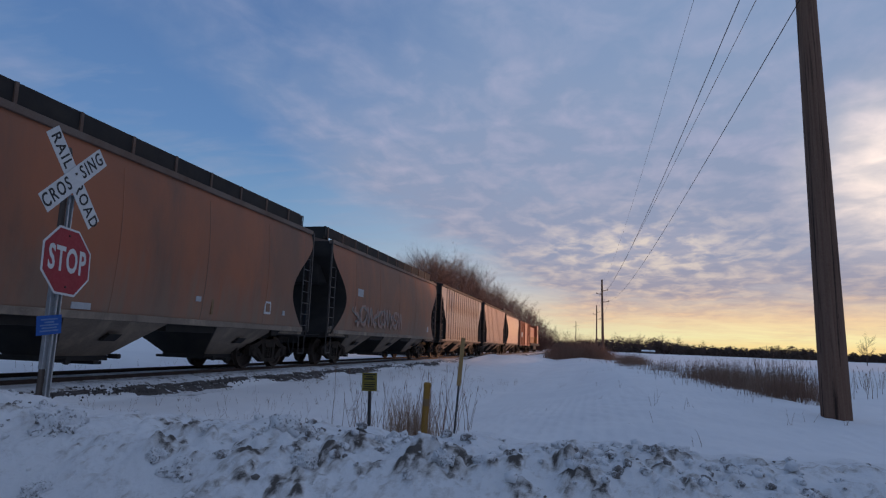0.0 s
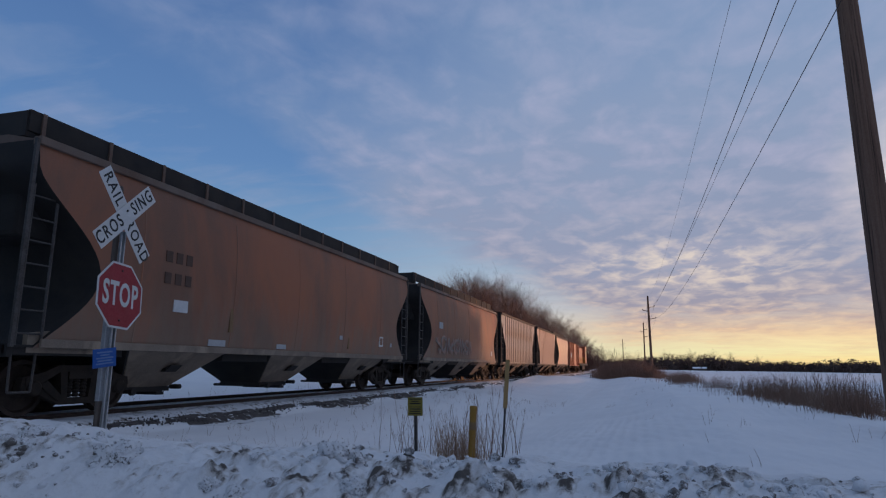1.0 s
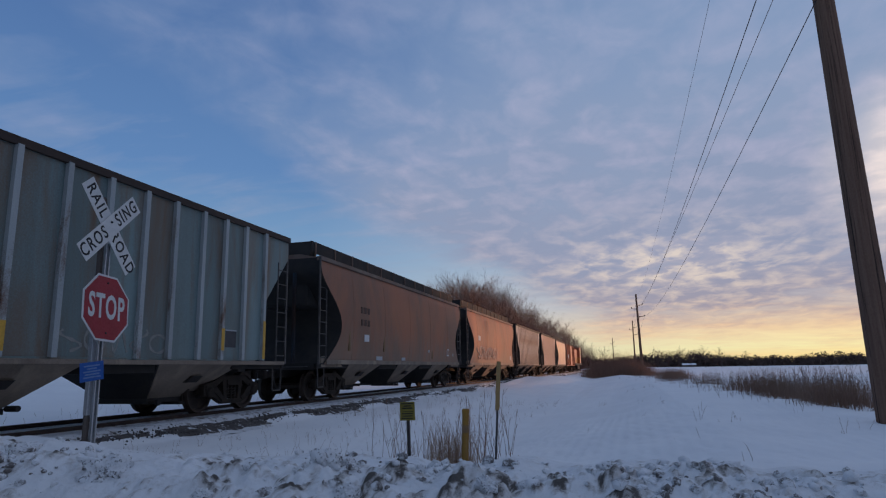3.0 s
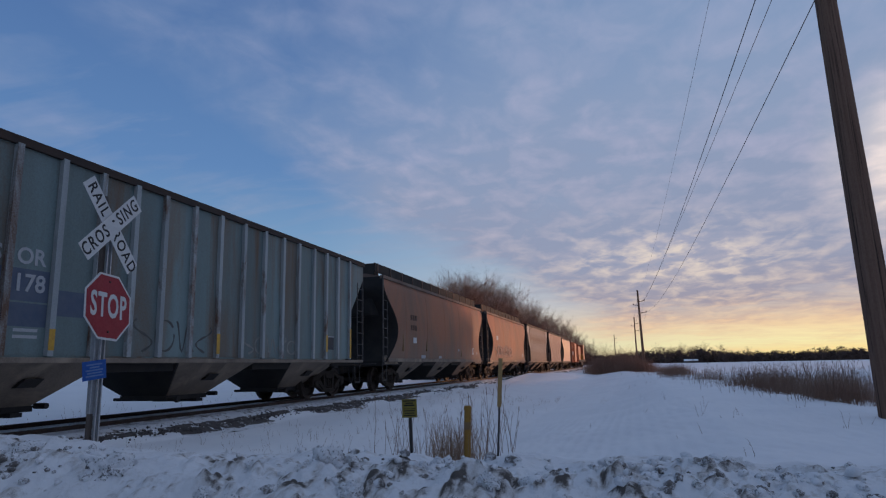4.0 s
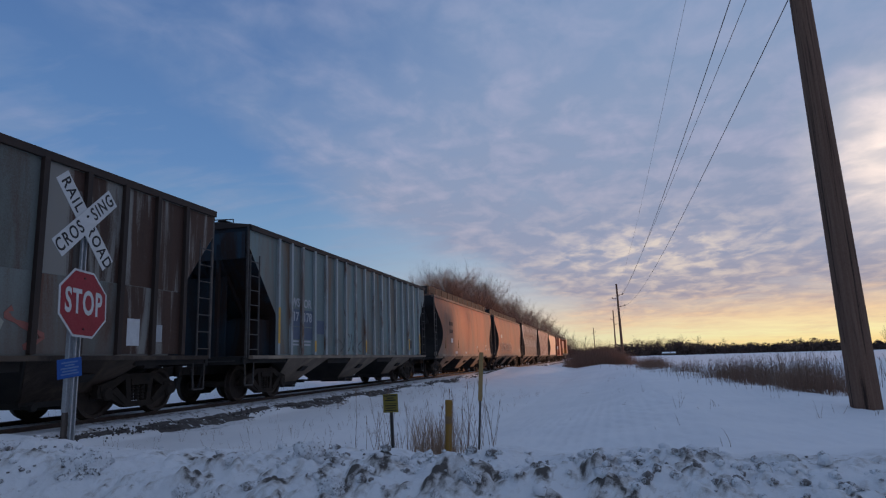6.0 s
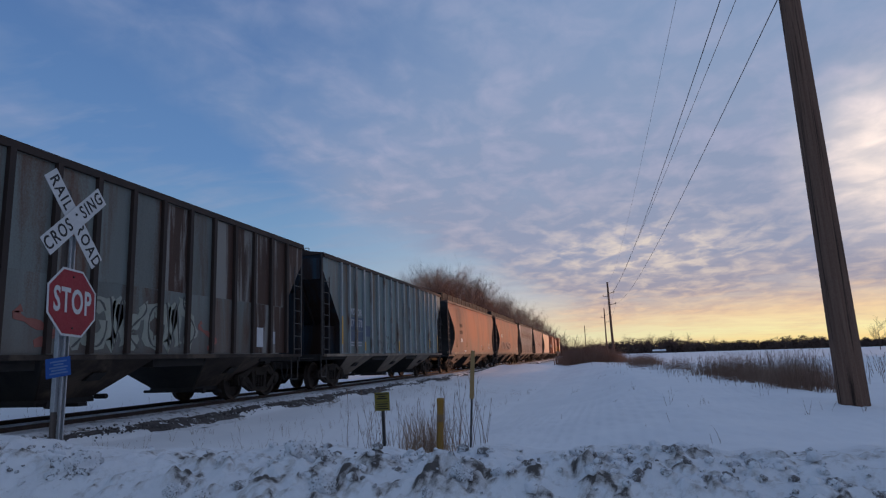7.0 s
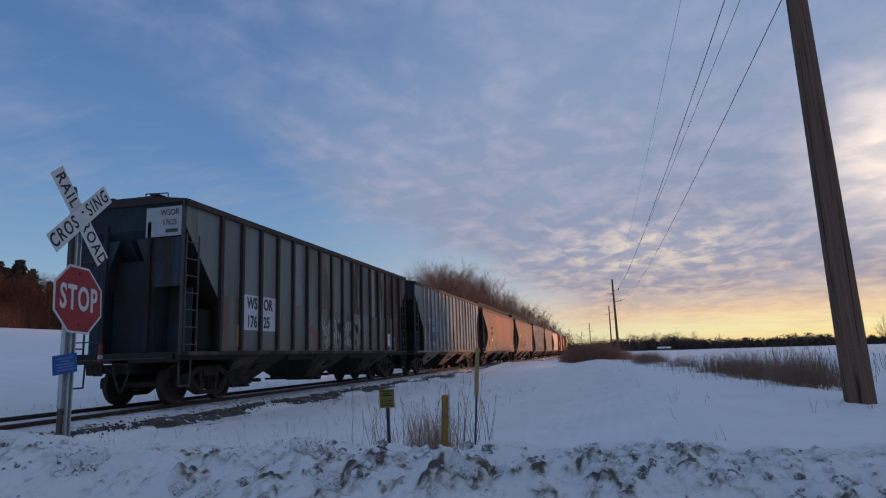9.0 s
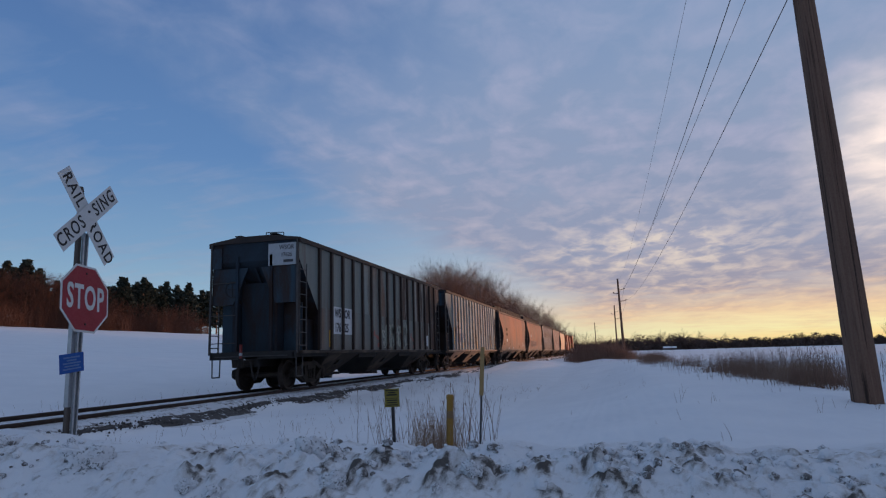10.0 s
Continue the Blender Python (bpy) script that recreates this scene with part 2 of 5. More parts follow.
GREYRIB = material("pale_grey_rib_paint", (0.36, 0.395, 0.40), (0.26, 0.285, 0.29), 1.5, 0.55, 0.0, 0.08, (1, 1, 0.3), third=(0.13, 0.075, 0.05), third_at=0.60, spread=0.1, random_shift=1.0, tone=0.1)
DARKRIB = material("rust_stained_rib_paint", (0.026, 0.021, 0.020), (0.055, 0.034, 0.026), 1.5, 0.7, 0.0, 0.1, (1, 1, 0.3))
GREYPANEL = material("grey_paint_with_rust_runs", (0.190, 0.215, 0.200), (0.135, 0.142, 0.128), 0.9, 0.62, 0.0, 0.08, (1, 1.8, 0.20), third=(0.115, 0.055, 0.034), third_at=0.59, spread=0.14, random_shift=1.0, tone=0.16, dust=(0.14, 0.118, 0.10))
PALEGREY = material("chalky_light_grey_paint", (0.36, 0.34, 0.325), (0.25, 0.235, 0.22), 0.8, 0.6, 0.0, 0.08, (1, 1.2, 0.3), third=(0.18, 0.12, 0.09), third_at=0.60)
DUSTYPINK = material("rust_washed_grey_paint", (0.40, 0.26, 0.21), (0.28, 0.18, 0.145), 0.8, 0.5, 0.0, 0.08, (1, 1.2, 0.3), gloss=0.5)
TAN = material("light_tan_paint", (0.62, 0.40, 0.24), (0.52, 0.32, 0.19), 0.9, 0.42, 0.0, 0.05, gloss=0.6)
ORANGE = material("orange_red_boxcar_paint", (0.40, 0.10, 0.04), (0.28, 0.075, 0.032), 0.8, 0.5, 0.0, 0.08, third=(0.18, 0.06, 0.035), gloss=0.5)
# black underframe steel; also colours in shade on bay slopes and rounded ends
BLACK = material("sooty_and_shade_black_steel", (0.020, 0.020, 0.021), (0.042, 0.036, 0.032), 2.0, 0.8, 0.0, 0.2, gloss=0.25)
ENDBLUE = material("dark_blue_end_steel", (0.024, 0.042, 0.060), (0.020, 0.020, 0.023), 1.0, 0.75, 0.0, 0.12, (1, 1, 0.4), third=(0.030, 0.017, 0.013), third_at=0.52, gloss=0.2)
TRUCK = material("oily_cast_truck_steel", (0.016, 0.013, 0.011), (0.04, 0.029, 0.022), 5.0, 0.8, 0.0, 0.3, gloss=0.2)
WHEEL = material("rolled_wheel_steel", (0.03, 0.022, 0.018), (0.06, 0.042, 0.033), 6.0, 0.65, 0.2, 0.15)
LADDER = material("worn_ladder_steel", (0.095, 0.09, 0.088), (0.05, 0.042, 0.038), 4.0, 0.6, 0.3)
WHITE = material("white_stencil_paint", (0.62, 0.63, 0.63), (0.50, 0.50, 0.50), 8.0, 0.7, 0.0, 0.0)
WORNWHITE = material("worn_white_stencil", (0.44, 0.45, 0.46), (0.34, 0.35, 0.36), 8.0, 0.8)
DARKPAINT = material("dark_stencil_paint", (0.05, 0.05, 0.055), (0.08, 0.075, 0.075), 8.0, 0.75)
NAVYPAINT = material("faded_navy_panel_paint", (0.075, 0.10, 0.15), (0.12, 0.14, 0.18), 3.0, 0.7)
YELLOWPAINT = material("yellow_reflector_paint", (0.62, 0.36, 0.05), (0.45, 0.25, 0.04), 10.0, 0.5)
SPRAY_GREEN = material("pale_green_spray_paint", (0.27, 0.29, 0.23), (0.34, 0.34, 0.29), 4.0, 0.7)
SPRAY_DARK = material("dark_spray_outline", (0.085, 0.085, 0.08), (0.11, 0.105, 0.098), 4.0, 0.75)
SPRAY_RED = material("dull_red_spray_paint", (0.34, 0.13, 0.10), (0.28, 0.10, 0.08), 4.0, 0.7)
SPRAY_PINK = material("pinkish_white_spray_paint", (0.36, 0.24, 0.20), (0.26, 0.16, 0.13), 4.0, 0.7)
EOT_RED = plain("red_marker_plastic", (0.22, 0.035, 0.03), 0.5)
SIGN_RED = material("stop_sign_red_sheeting", (0.30, 0.012, 0.028), (0.24, 0.011, 0.022), 5.0, 0.5, 0.0, 0.0)
SIGN_WHITE = material("white_sign_sheeting", (0.62, 0.62, 0.61), (0.52, 0.52, 0.51), 5.0, 0.5)
SIGN_BLACK = plain("black_sign_ink", (0.012, 0.012, 0.014), 0.5)
SIGN_BLUE = material("blue_notice_sheeting", (0.008, 0.085, 0.34), (0.008, 0.07, 0.28), 5.0, 0.5)
BLUE_BAR = plain("pale_blue_lettering", (0.12, 0.22, 0.42), 0.5)
GALV = material("galvanised_steel", (0.50, 0.51, 0.52), (0.38, 0.39, 0.41), 12.0, 0.45, 0.7, 0.1)
OLDWOOD = material("grey_weathered_post_wood", (0.075, 0.06, 0.05), (0.13, 0.105, 0.09), 6.0, 0.85, 0.0, 0.5, (6, 6, 0.4))
POLEWOOD = material("creosoted_pole_wood", (0.135, 0.076, 0.054), (0.235, 0.142, 0.10), 3.0, 0.85, 0.0, 0.8, (7, 7, 0.16), third=(0.045, 0.028, 0.022), third_at=0.58, spread=0.08, gloss=0.15)
YELLOW = material("faded_yellow_plastic", (0.30, 0.165, 0.03), (0.23, 0.12, 0.024), 5.0, 0.6)
SIGN_YELLOW = material("yellow_warning_sheeting", (0.21, 0.17, 0.026), (0.16, 0.125, 0.02), 5.0, 0.5)
STICKTAN = material("weathered_tan_stake", (0.24, 0.15, 0.075), (0.18, 0.11, 0.058), 5.0, 0.75)
WIRE = plain("dark_conductor_wire", (0.03, 0.03, 0.035), 0.5, 0.3)
BARK = material("bare_twig_bark", (0.20, 0.118, 0.085), (0.29, 0.178, 0.13), 1.0, 0.9, gloss=0.1)
BARK_RED = material("reddish_brush_twigs", (0.125, 0.064, 0.046), (0.085, 0.046, 0.035), 1.0, 0.9, gloss=0.1)
NEEDLES = material("dark_pine_needles", (0.018, 0.028, 0.022), (0.035, 0.045, 0.032), 1.0, 0.9)
REED = material("dry_reed_stalks", (0.30, 0.20, 0.145), (0.19, 0.125, 0.09), 3.0, 0.9, gloss=0.1)
DRYGRASS = material("dry_tan_grass", (0.44, 0.31, 0.21), (0.32, 0.21, 0.145), 3.0, 0.9)
FARWOOD = material("far_wood_twigs", (0.075, 0.053, 0.047), (0.12, 0.084, 0.07), 0.05, 0.95, gloss=0.0)
GLASSY = plain("dark_cab_glass", (0.02, 0.025, 0.03), 0.15)
STAKE = material("sun_bleached_stake", (0.36, 0.235, 0.10), (0.28, 0.18, 0.075), 5.0, 0.75)
FADED = material("faded_dark_stencil", (0.080, 0.050, 0.038), (0.10, 0.06, 0.046), 6.0, 0.8)
SOOT_DARK = material("oily_black_brown_underframe", (0.062, 0.045, 0.036), (0.026, 0.021, 0.018), 1.6, 0.85, 0.0, 0.2, (1, 1, 0.6), third=(0.10, 0.074, 0.056), third_at=0.56, spread=0.12, gloss=0.2)
RUSTRUN = material("rust_stained_grey_paint", (0.080, 0.040, 0.027), (0.050, 0.030, 0.023), 1.2, 0.7, 0.0, 0.1, (1, 2.2, 0.2), third=(0.24, 0.225, 0.20), third_at=0.58, spread=0.08, random_shift=1.0, tone=0.12)
BLUEPLATE = material("chipped_blue_end_plate", (0.028, 0.060, 0.088), (0.017, 0.029, 0.041), 1.2, 0.6, 0.0, 0.1, (1, 1, 0.35), third=(0.030, 0.016, 0.012), third_at=0.51, gloss=0.3)
CHALK = material("rubbed_pale_spray_paint", (0.27, 0.27, 0.25), (0.19, 0.185, 0.17), 5.0, 0.8)
# ---- mesh helpers ----


class Solid:
    """Collects vertices and faces of one mesh."""

    def __init__(self):
        self.v, self.f, self.m, self.slot = [], [], [], 0

    def add(self, verts, faces):
        n = len(self.v)
        self.v.extend(tuple(p) for p in verts)
        self.f.extend(tuple(i + n for i in f) for f in faces)
        self.m.extend([self.slot] * len(faces))
        return self

    def box(self, x0, x1, y0, y1, z0, z1):
        return self.add([(x, y, z) for z in (z0, z1) for y in (y0, y1) for x in (x0, x1)],
                        [(0, 2, 3, 1), (4, 5, 7, 6), (0, 1, 5, 4), (2, 6, 7, 3), (0, 4, 6, 2), (1, 3, 7, 5)])

    def frustum(self, x0, x1, y0, y1, z0, X0, X1, Y0, Y1, z1):
        """A box whose lower rectangle (small letters) differs from its upper one."""
        return self.add([(x0, y0, z0), (x1, y0, z0), (x0, y1, z0), (x1, y1, z0), (X0, Y0, z1), (X1, Y0, z1), (X0, Y1, z1), (X1, Y1, z1)],
                        [(0, 2, 3, 1), (4, 5, 7, 6), (0, 1, 5, 4), (2, 6, 7, 3), (0, 4, 6, 2), (1, 3, 7, 5)])

    def slab(self, poly, x0, x1):
        """A polygon of (y, z), counter-clockwise seen from +x, as a plate between x0 and x1."""
        n = len(poly)
        self.add([(x0, y, z) for y, z in poly] + [(x1, y, z) for y, z in poly],
                 [tuple(range(n - 1, -1, -1)), tuple(range(n, 2 * n))] + [(i, (i + 1) % n, n + (i + 1) % n, n + i) for i in range(n)])
        return self

    def tube(self, a, b, r0, r1=None, n=6, cap=True):
        a, b = Vector(a), Vector(b)
        r1 = r0 if r1 is None else r1
        d = (b - a).normalized()
        s = d.orthogonal().normalized()
        t = d.cross(s)
        ring = [(math.cos(2 * math.pi * i / n), math.sin(2 * math.pi * i / n)) for i in range(n)]
        verts = [a + r0 * (c * s + k * t) for c, k in ring] + [b + r1 * (c * s + k * t) for c, k in ring]
        faces = [(i, (i + 1) % n, n + (i + 1) % n, n + i) for i in range(n)]
        if cap:
            faces += [tuple(range(n - 1, -1, -1)), tuple(range(n, 2 * n))]
        return self.add(verts, faces)

    def path(self, pts, r, n=6):
        for a, b in zip(pts, pts[1:]):
            self.tube(a, b, r, r, n)
        return self

    def lathe(self, rings, n=24, axis="x", centre=(0, 0, 0)):
        """Rings of (place along the axis, radius)."""
        cx, cy, cz = centre
        verts, faces = [], []
        for a, r in rings:
            for i in range(n):
                c, s = r * math.cos(2 * math.pi * i / n), r * math.sin(2 * math.pi * i / n)
                verts.append((cx + a, cy + c, cz + s) if axis == "x" else (cx + c, cy + s, cz + a))
        for k in range(len(rings) - 1):
            for i in range(n):
                j = (i + 1) % n
                faces.append((k * n + i, k * n + j, (k + 1) * n + j, (k + 1) * n + i))
        faces += [tuple(range(n - 1, -1, -1)), tuple(range((len(rings) - 1) * n, len(rings) * n))]
        return self.add(verts, faces)

    def mesh(self, name, mats):
        me = bpy.data.meshes.new(name)
        me.from_pydata(self.v, [], self.f)
        for m in mats if isinstance(mats, (list, tuple)) else [mats]:
            me.materials.append(m)
        me.polygons.foreach_set("material_index", self.m)
        me.update()
        return me


def thing(name, label, category, group="", kind="", at=None):
    ob = new(name)
    ob.empty_display_size = 0.2
    if at is not None:
        ob.matrix_basis = at
    return tagged(ob, label, category, group, kind)


def part(name, solid, mats, parent, label="", bevel=0.0, smooth=False):
    me = solid if isinstance(solid, bpy.types.Mesh) else solid.mesh(name, mats)
    ob = new(name, me)
    ob.parent = parent
    if label:
        tagged(ob, label)
    if smooth:
        me.polygons.foreach_set("use_smooth", [True] * len(me.polygons))
    if bevel:
        b = ob.modifiers.new("edge", "BEVEL")
        b.width, b.segments, b.limit_method = bevel, 2, "ANGLE"
    return ob


def lone(name, solid, mats, label, category, group="", kind="", smooth=False):
    ob = part(name, solid, mats, None, "", 0.0, smooth)
    return tagged(ob, label, category, group, kind)


def lettering(name, text, size, m, material_, parent, label="", narrow=1.0, bold=0.0, depth=0.004, spacing=1.0):
    """Built-in font as a thin mesh, centred on the pose m: x along the line, y up the letters."""
    cu = bpy.data.curves.new(name, "FONT")
    cu.body, cu.size, cu.extrude, cu.align_x, cu.align_y, cu.offset = text, size, depth, "CENTER", "CENTER", bold
    cu.resolution_u, cu.space_character = 3, spacing
    ob = bpy.data.objects.new(name, cu)
    me = bpy.data.meshes.new_from_object(ob)
    bpy.data.objects.remove(ob)
    me.materials.clear()
    me.materials.append(material_)
    me.transform(m @ Matrix.Diagonal((narrow, 1, 1, 1)))
    return part(name, me, None, parent, label)


def smoothstep(a, b, x):
    t = np.clip((x - a) / (b - a), 0, 1)
    return t * t * (3 - 2 * t)


def lumpy(x, y, seed, octaves):
    """Cheap smooth noise on arrays from summed, turned sine products; octaves of (wavelength, height)."""
    rng = np.random.default_rng(seed)
    out = np.zeros(np.broadcast(x, y).shape)
    for wl, amp in octaves:
        for k in range(4):
            a, p, q = rng.uniform(0, math.pi), rng.uniform(0, 6.28), rng.uniform(0, 6.28)
            u, v = x * math.cos(a) + y * math.sin(a), -x * math.sin(a) + y * math.cos(a)
            s = 2 * math.pi / (wl * rng.uniform(0.75, 1.3))
            out = out + amp * 0.5 * np.sin(u * s + p + 1.3 * np.sin(v * s * 0.7 + q)) * np.sin(v * s * 0.8 + q)
    return out


TRACK = -10.45       # centre line of the track
BANK_Y, BANK_Z = 5.2, 0.10


def clods(x, y):
    """Rubble of ploughed snow: broken chunks of three sizes in clusters between smooth drifts; height and dirt."""
    group = noise.noise(Vector((x * 0.75, y * 1.6, 5.0))) + 0.5 * noise.noise(Vector((x * 2.1, y * 2.6, 9.0)))
    heap = min(1.0, max(0.0, (group + 0.34) / 0.40))
    total, dirt = 0.0, 0.0
    wx, wy = x + 0.05 * noise.noise(Vector((x * 7, y * 7, 1.0))), y + 0.05 * noise.noise(Vector((x * 7, y * 7, 4.0)))
    for size, amp, share in ((3.0, 0.085, 0.45), (6.5, 0.055, 0.55), (14.0, 0.026, 0.6)):
        d, pts = noise.voronoi(Vector((wx * size, wy * size * 1.15, size)))
        pick = (math.sin(pts[0].x * 12.9898 + pts[0].y * 78.233) * 43758.5453) % 1.0
        if pick < share:
            t = max(0.0, 1 - (d[0] / 0.62) ** 2) * min(1.0, (d[1] - d[0]) * 4.5)
            total += amp * (0.45 + pick) * t ** 0.6
            dirt += (0.5 if pick > 0.22 else 0.16) * min(1.0, t * 3)
        dirt += 0.35 * max(0.0, 1 - (d[1] - d[0]) * 6) * (pick < share)
    grit = noise.noise(Vector((x * 9, y * 9, 2.0))) + 0.7 * noise.noise(Vector((x * 23, y * 23, 6.0)))
    total = total * heap + 0.010 * noise.noise(Vector((x * 16, y * 16, 3.0))) + 0.006 * heap * noise.noise(Vector((x * 42, y * 42, 3.0)))
    return total, max(0.0, min(1.0, (dirt * 0.8 + grit * 0.55 - 0.22) * heap))


def bank_weight(x, y):
    return math.exp(-((y - 4.75) / 0.72) ** 2) if x > -8.5 else 0.0


def ground_z(x, y):
    x, y = np.asarray(x, float), np.asarray(y, float)
    knots_x = [-3000, -400, -132, -20, -13.2, -12.1, -11.6, -9.0, -8.62, -7.6, -5.5, -3.0, -0.8, 1.2, 3.5, 6.0, 40, 400, 3000]
    knots_z = [30, 26, 10.4, 0.35, -0.42, -0.42, -0.17, -0.17, -0.37, -0.47, -0.55, -0.60, -0.32, -0.02, 0.0, -0.15, -0.35, -1.2, -1.5]
    z = np.interp(x, knots_x, knots_z)
    valley = smoothstep(-7.5, -5, x) * (1 - smoothstep(-1.0, 1.4, x))
    z = z - valley * 0.25 * smoothstep(9, 22, y) * (1 - smoothstep(40, 75, y))
    z = z + valley * 0.45 * smoothstep(30, 60, y)
    z = z + 0.60 * np.exp(-((y - 54) / 9.0) ** 2) * smoothstep(-9.3, -8.2, x) * (1 - smoothstep(-7.2, -2.2, x))
    free = smoothstep(0.9, 2.4, np.abs(x - TRACK))
    z = z + free * lumpy(x, y, 3, [(9.0, 0.05), (3.1, 0.025), (1.1, 0.010)])
    # the ploughed bank along the road, and the road
    road = 1 - smoothstep(3.6, 4.9, y)
    near = 1 - smoothstep(5.6, 7.6, y)
    crest = BANK_Z + lumpy(x, y * 0.3, 7, [(2.6, 0.045), (0.9, 0.03)]) + 0.10 * smoothstep(-4.2, -6.0, x) - 0.05 * smoothstep(0.5, 4.0, x)
    east = smoothstep(-8.6, -7.2, x)
    z = z * (1 - near * east) + near * east * crest
    z = z * (1 - road) + road * (-0.42)
    rough = np.exp(-((y - 4.9) / 0.85) ** 2) * east
    z = z + rough * lumpy(x, y, 11, [(0.62, 0.03), (0.30, 0.012)])
    z = z + 0.012 * lumpy(x, y, 19, [(0.35, 1.0)]) * smoothstep(6, 7, y) * (1 - smoothstep(14, 22, y)) * east
    return z


def build_ground():
    xs = np.concatenate([[-3000, -1500, -800, -400, -250], np.arange(-170, -16, 5.0), np.arange(-16, -9.3, 0.22), np.arange(-9.3, -6.6, 0.08), np.arange(-6.6, 3.2, 0.016), np.arange(3.2, 6.5, 0.08), np.arange(6.5, 30, 0.7), np.arange(30, 120, 6.0), [150, 220, 300, 400, 800, 1500, 3000]])
    ys = np.concatenate([[-3000, -800, -200, -60, -20, -8, -3, 0, 2, 3], np.arange(3.4, 3.95, 0.06), np.arange(3.95, 5.95, 0.018), np.arange(5.95, 6.6, 0.06), np.arange(6.6, 14, 0.16), np.arange(14, 40, 0.6), np.arange(40, 130, 2.5), np.arange(130, 420, 15.0), [500, 700, 1200, 2000, 3000]])
    gx, gy = np.meshgrid(xs, ys)
    gz = ground_z(gx, gy)
    grime = np.zeros_like(gz)
    for j in np.where((ys > 3.5) & (ys < 6.5))[0]:
        for i in np.where((xs > -8.5) & (xs < 6.5))[0]:
            k = bank_weight(xs[i], ys[j])
            if k > 0.02:
                lift, dirt = clods(xs[i], ys[j])
                gz[j, i] += k * lift
                grime[j, i] = dirt * min(1.0, 1.6 * k)
    nx, ny = len(xs), len(ys)
    co = np.stack([gx, gy, gz], -1).reshape(-1, 3)
    i = (np.arange(ny - 1)[:, None] * nx + np.arange(nx - 1)[None, :]).ravel()
    quads = np.stack([i, i + 1, i + nx + 1, i + nx], -1)
    me = bpy.data.meshes.new("ground")
    me.from_pydata(co.tolist(), [], quads.tolist())
    me.materials.append(SNOW)
    me.materials.append(SNOW_BANK)
    mid = co[quads].mean(1)
    me.polygons.foreach_set("material_index", ((mid[:, 1] < 6.0 + 0.25 * np.sin(mid[:, 0] * 3)) & (mid[:, 1] > -9) & (mid[:, 0] > -9)).astype(int).tolist())
    me.polygons.foreach_set("use_smooth", [True] * len(quads))
    layer = me.attributes.new("dirt", "FLOAT", "POINT")
    layer.data.foreach_set("value", grime.ravel().tolist())
    me.update()
    ob = new("ground", me)
    return tagged(ob, "snow-covered ground with a dirty ploughed bank along the road", "snow ground", kind="structure")


def ground_at(x, y):
    z = float(ground_z(np.array([x]), np.array([y]))[0])
    return z + bank_weight(x, y) * clods(x, y)[0] if 3.5 < y < 6.5 else z


build_ground()


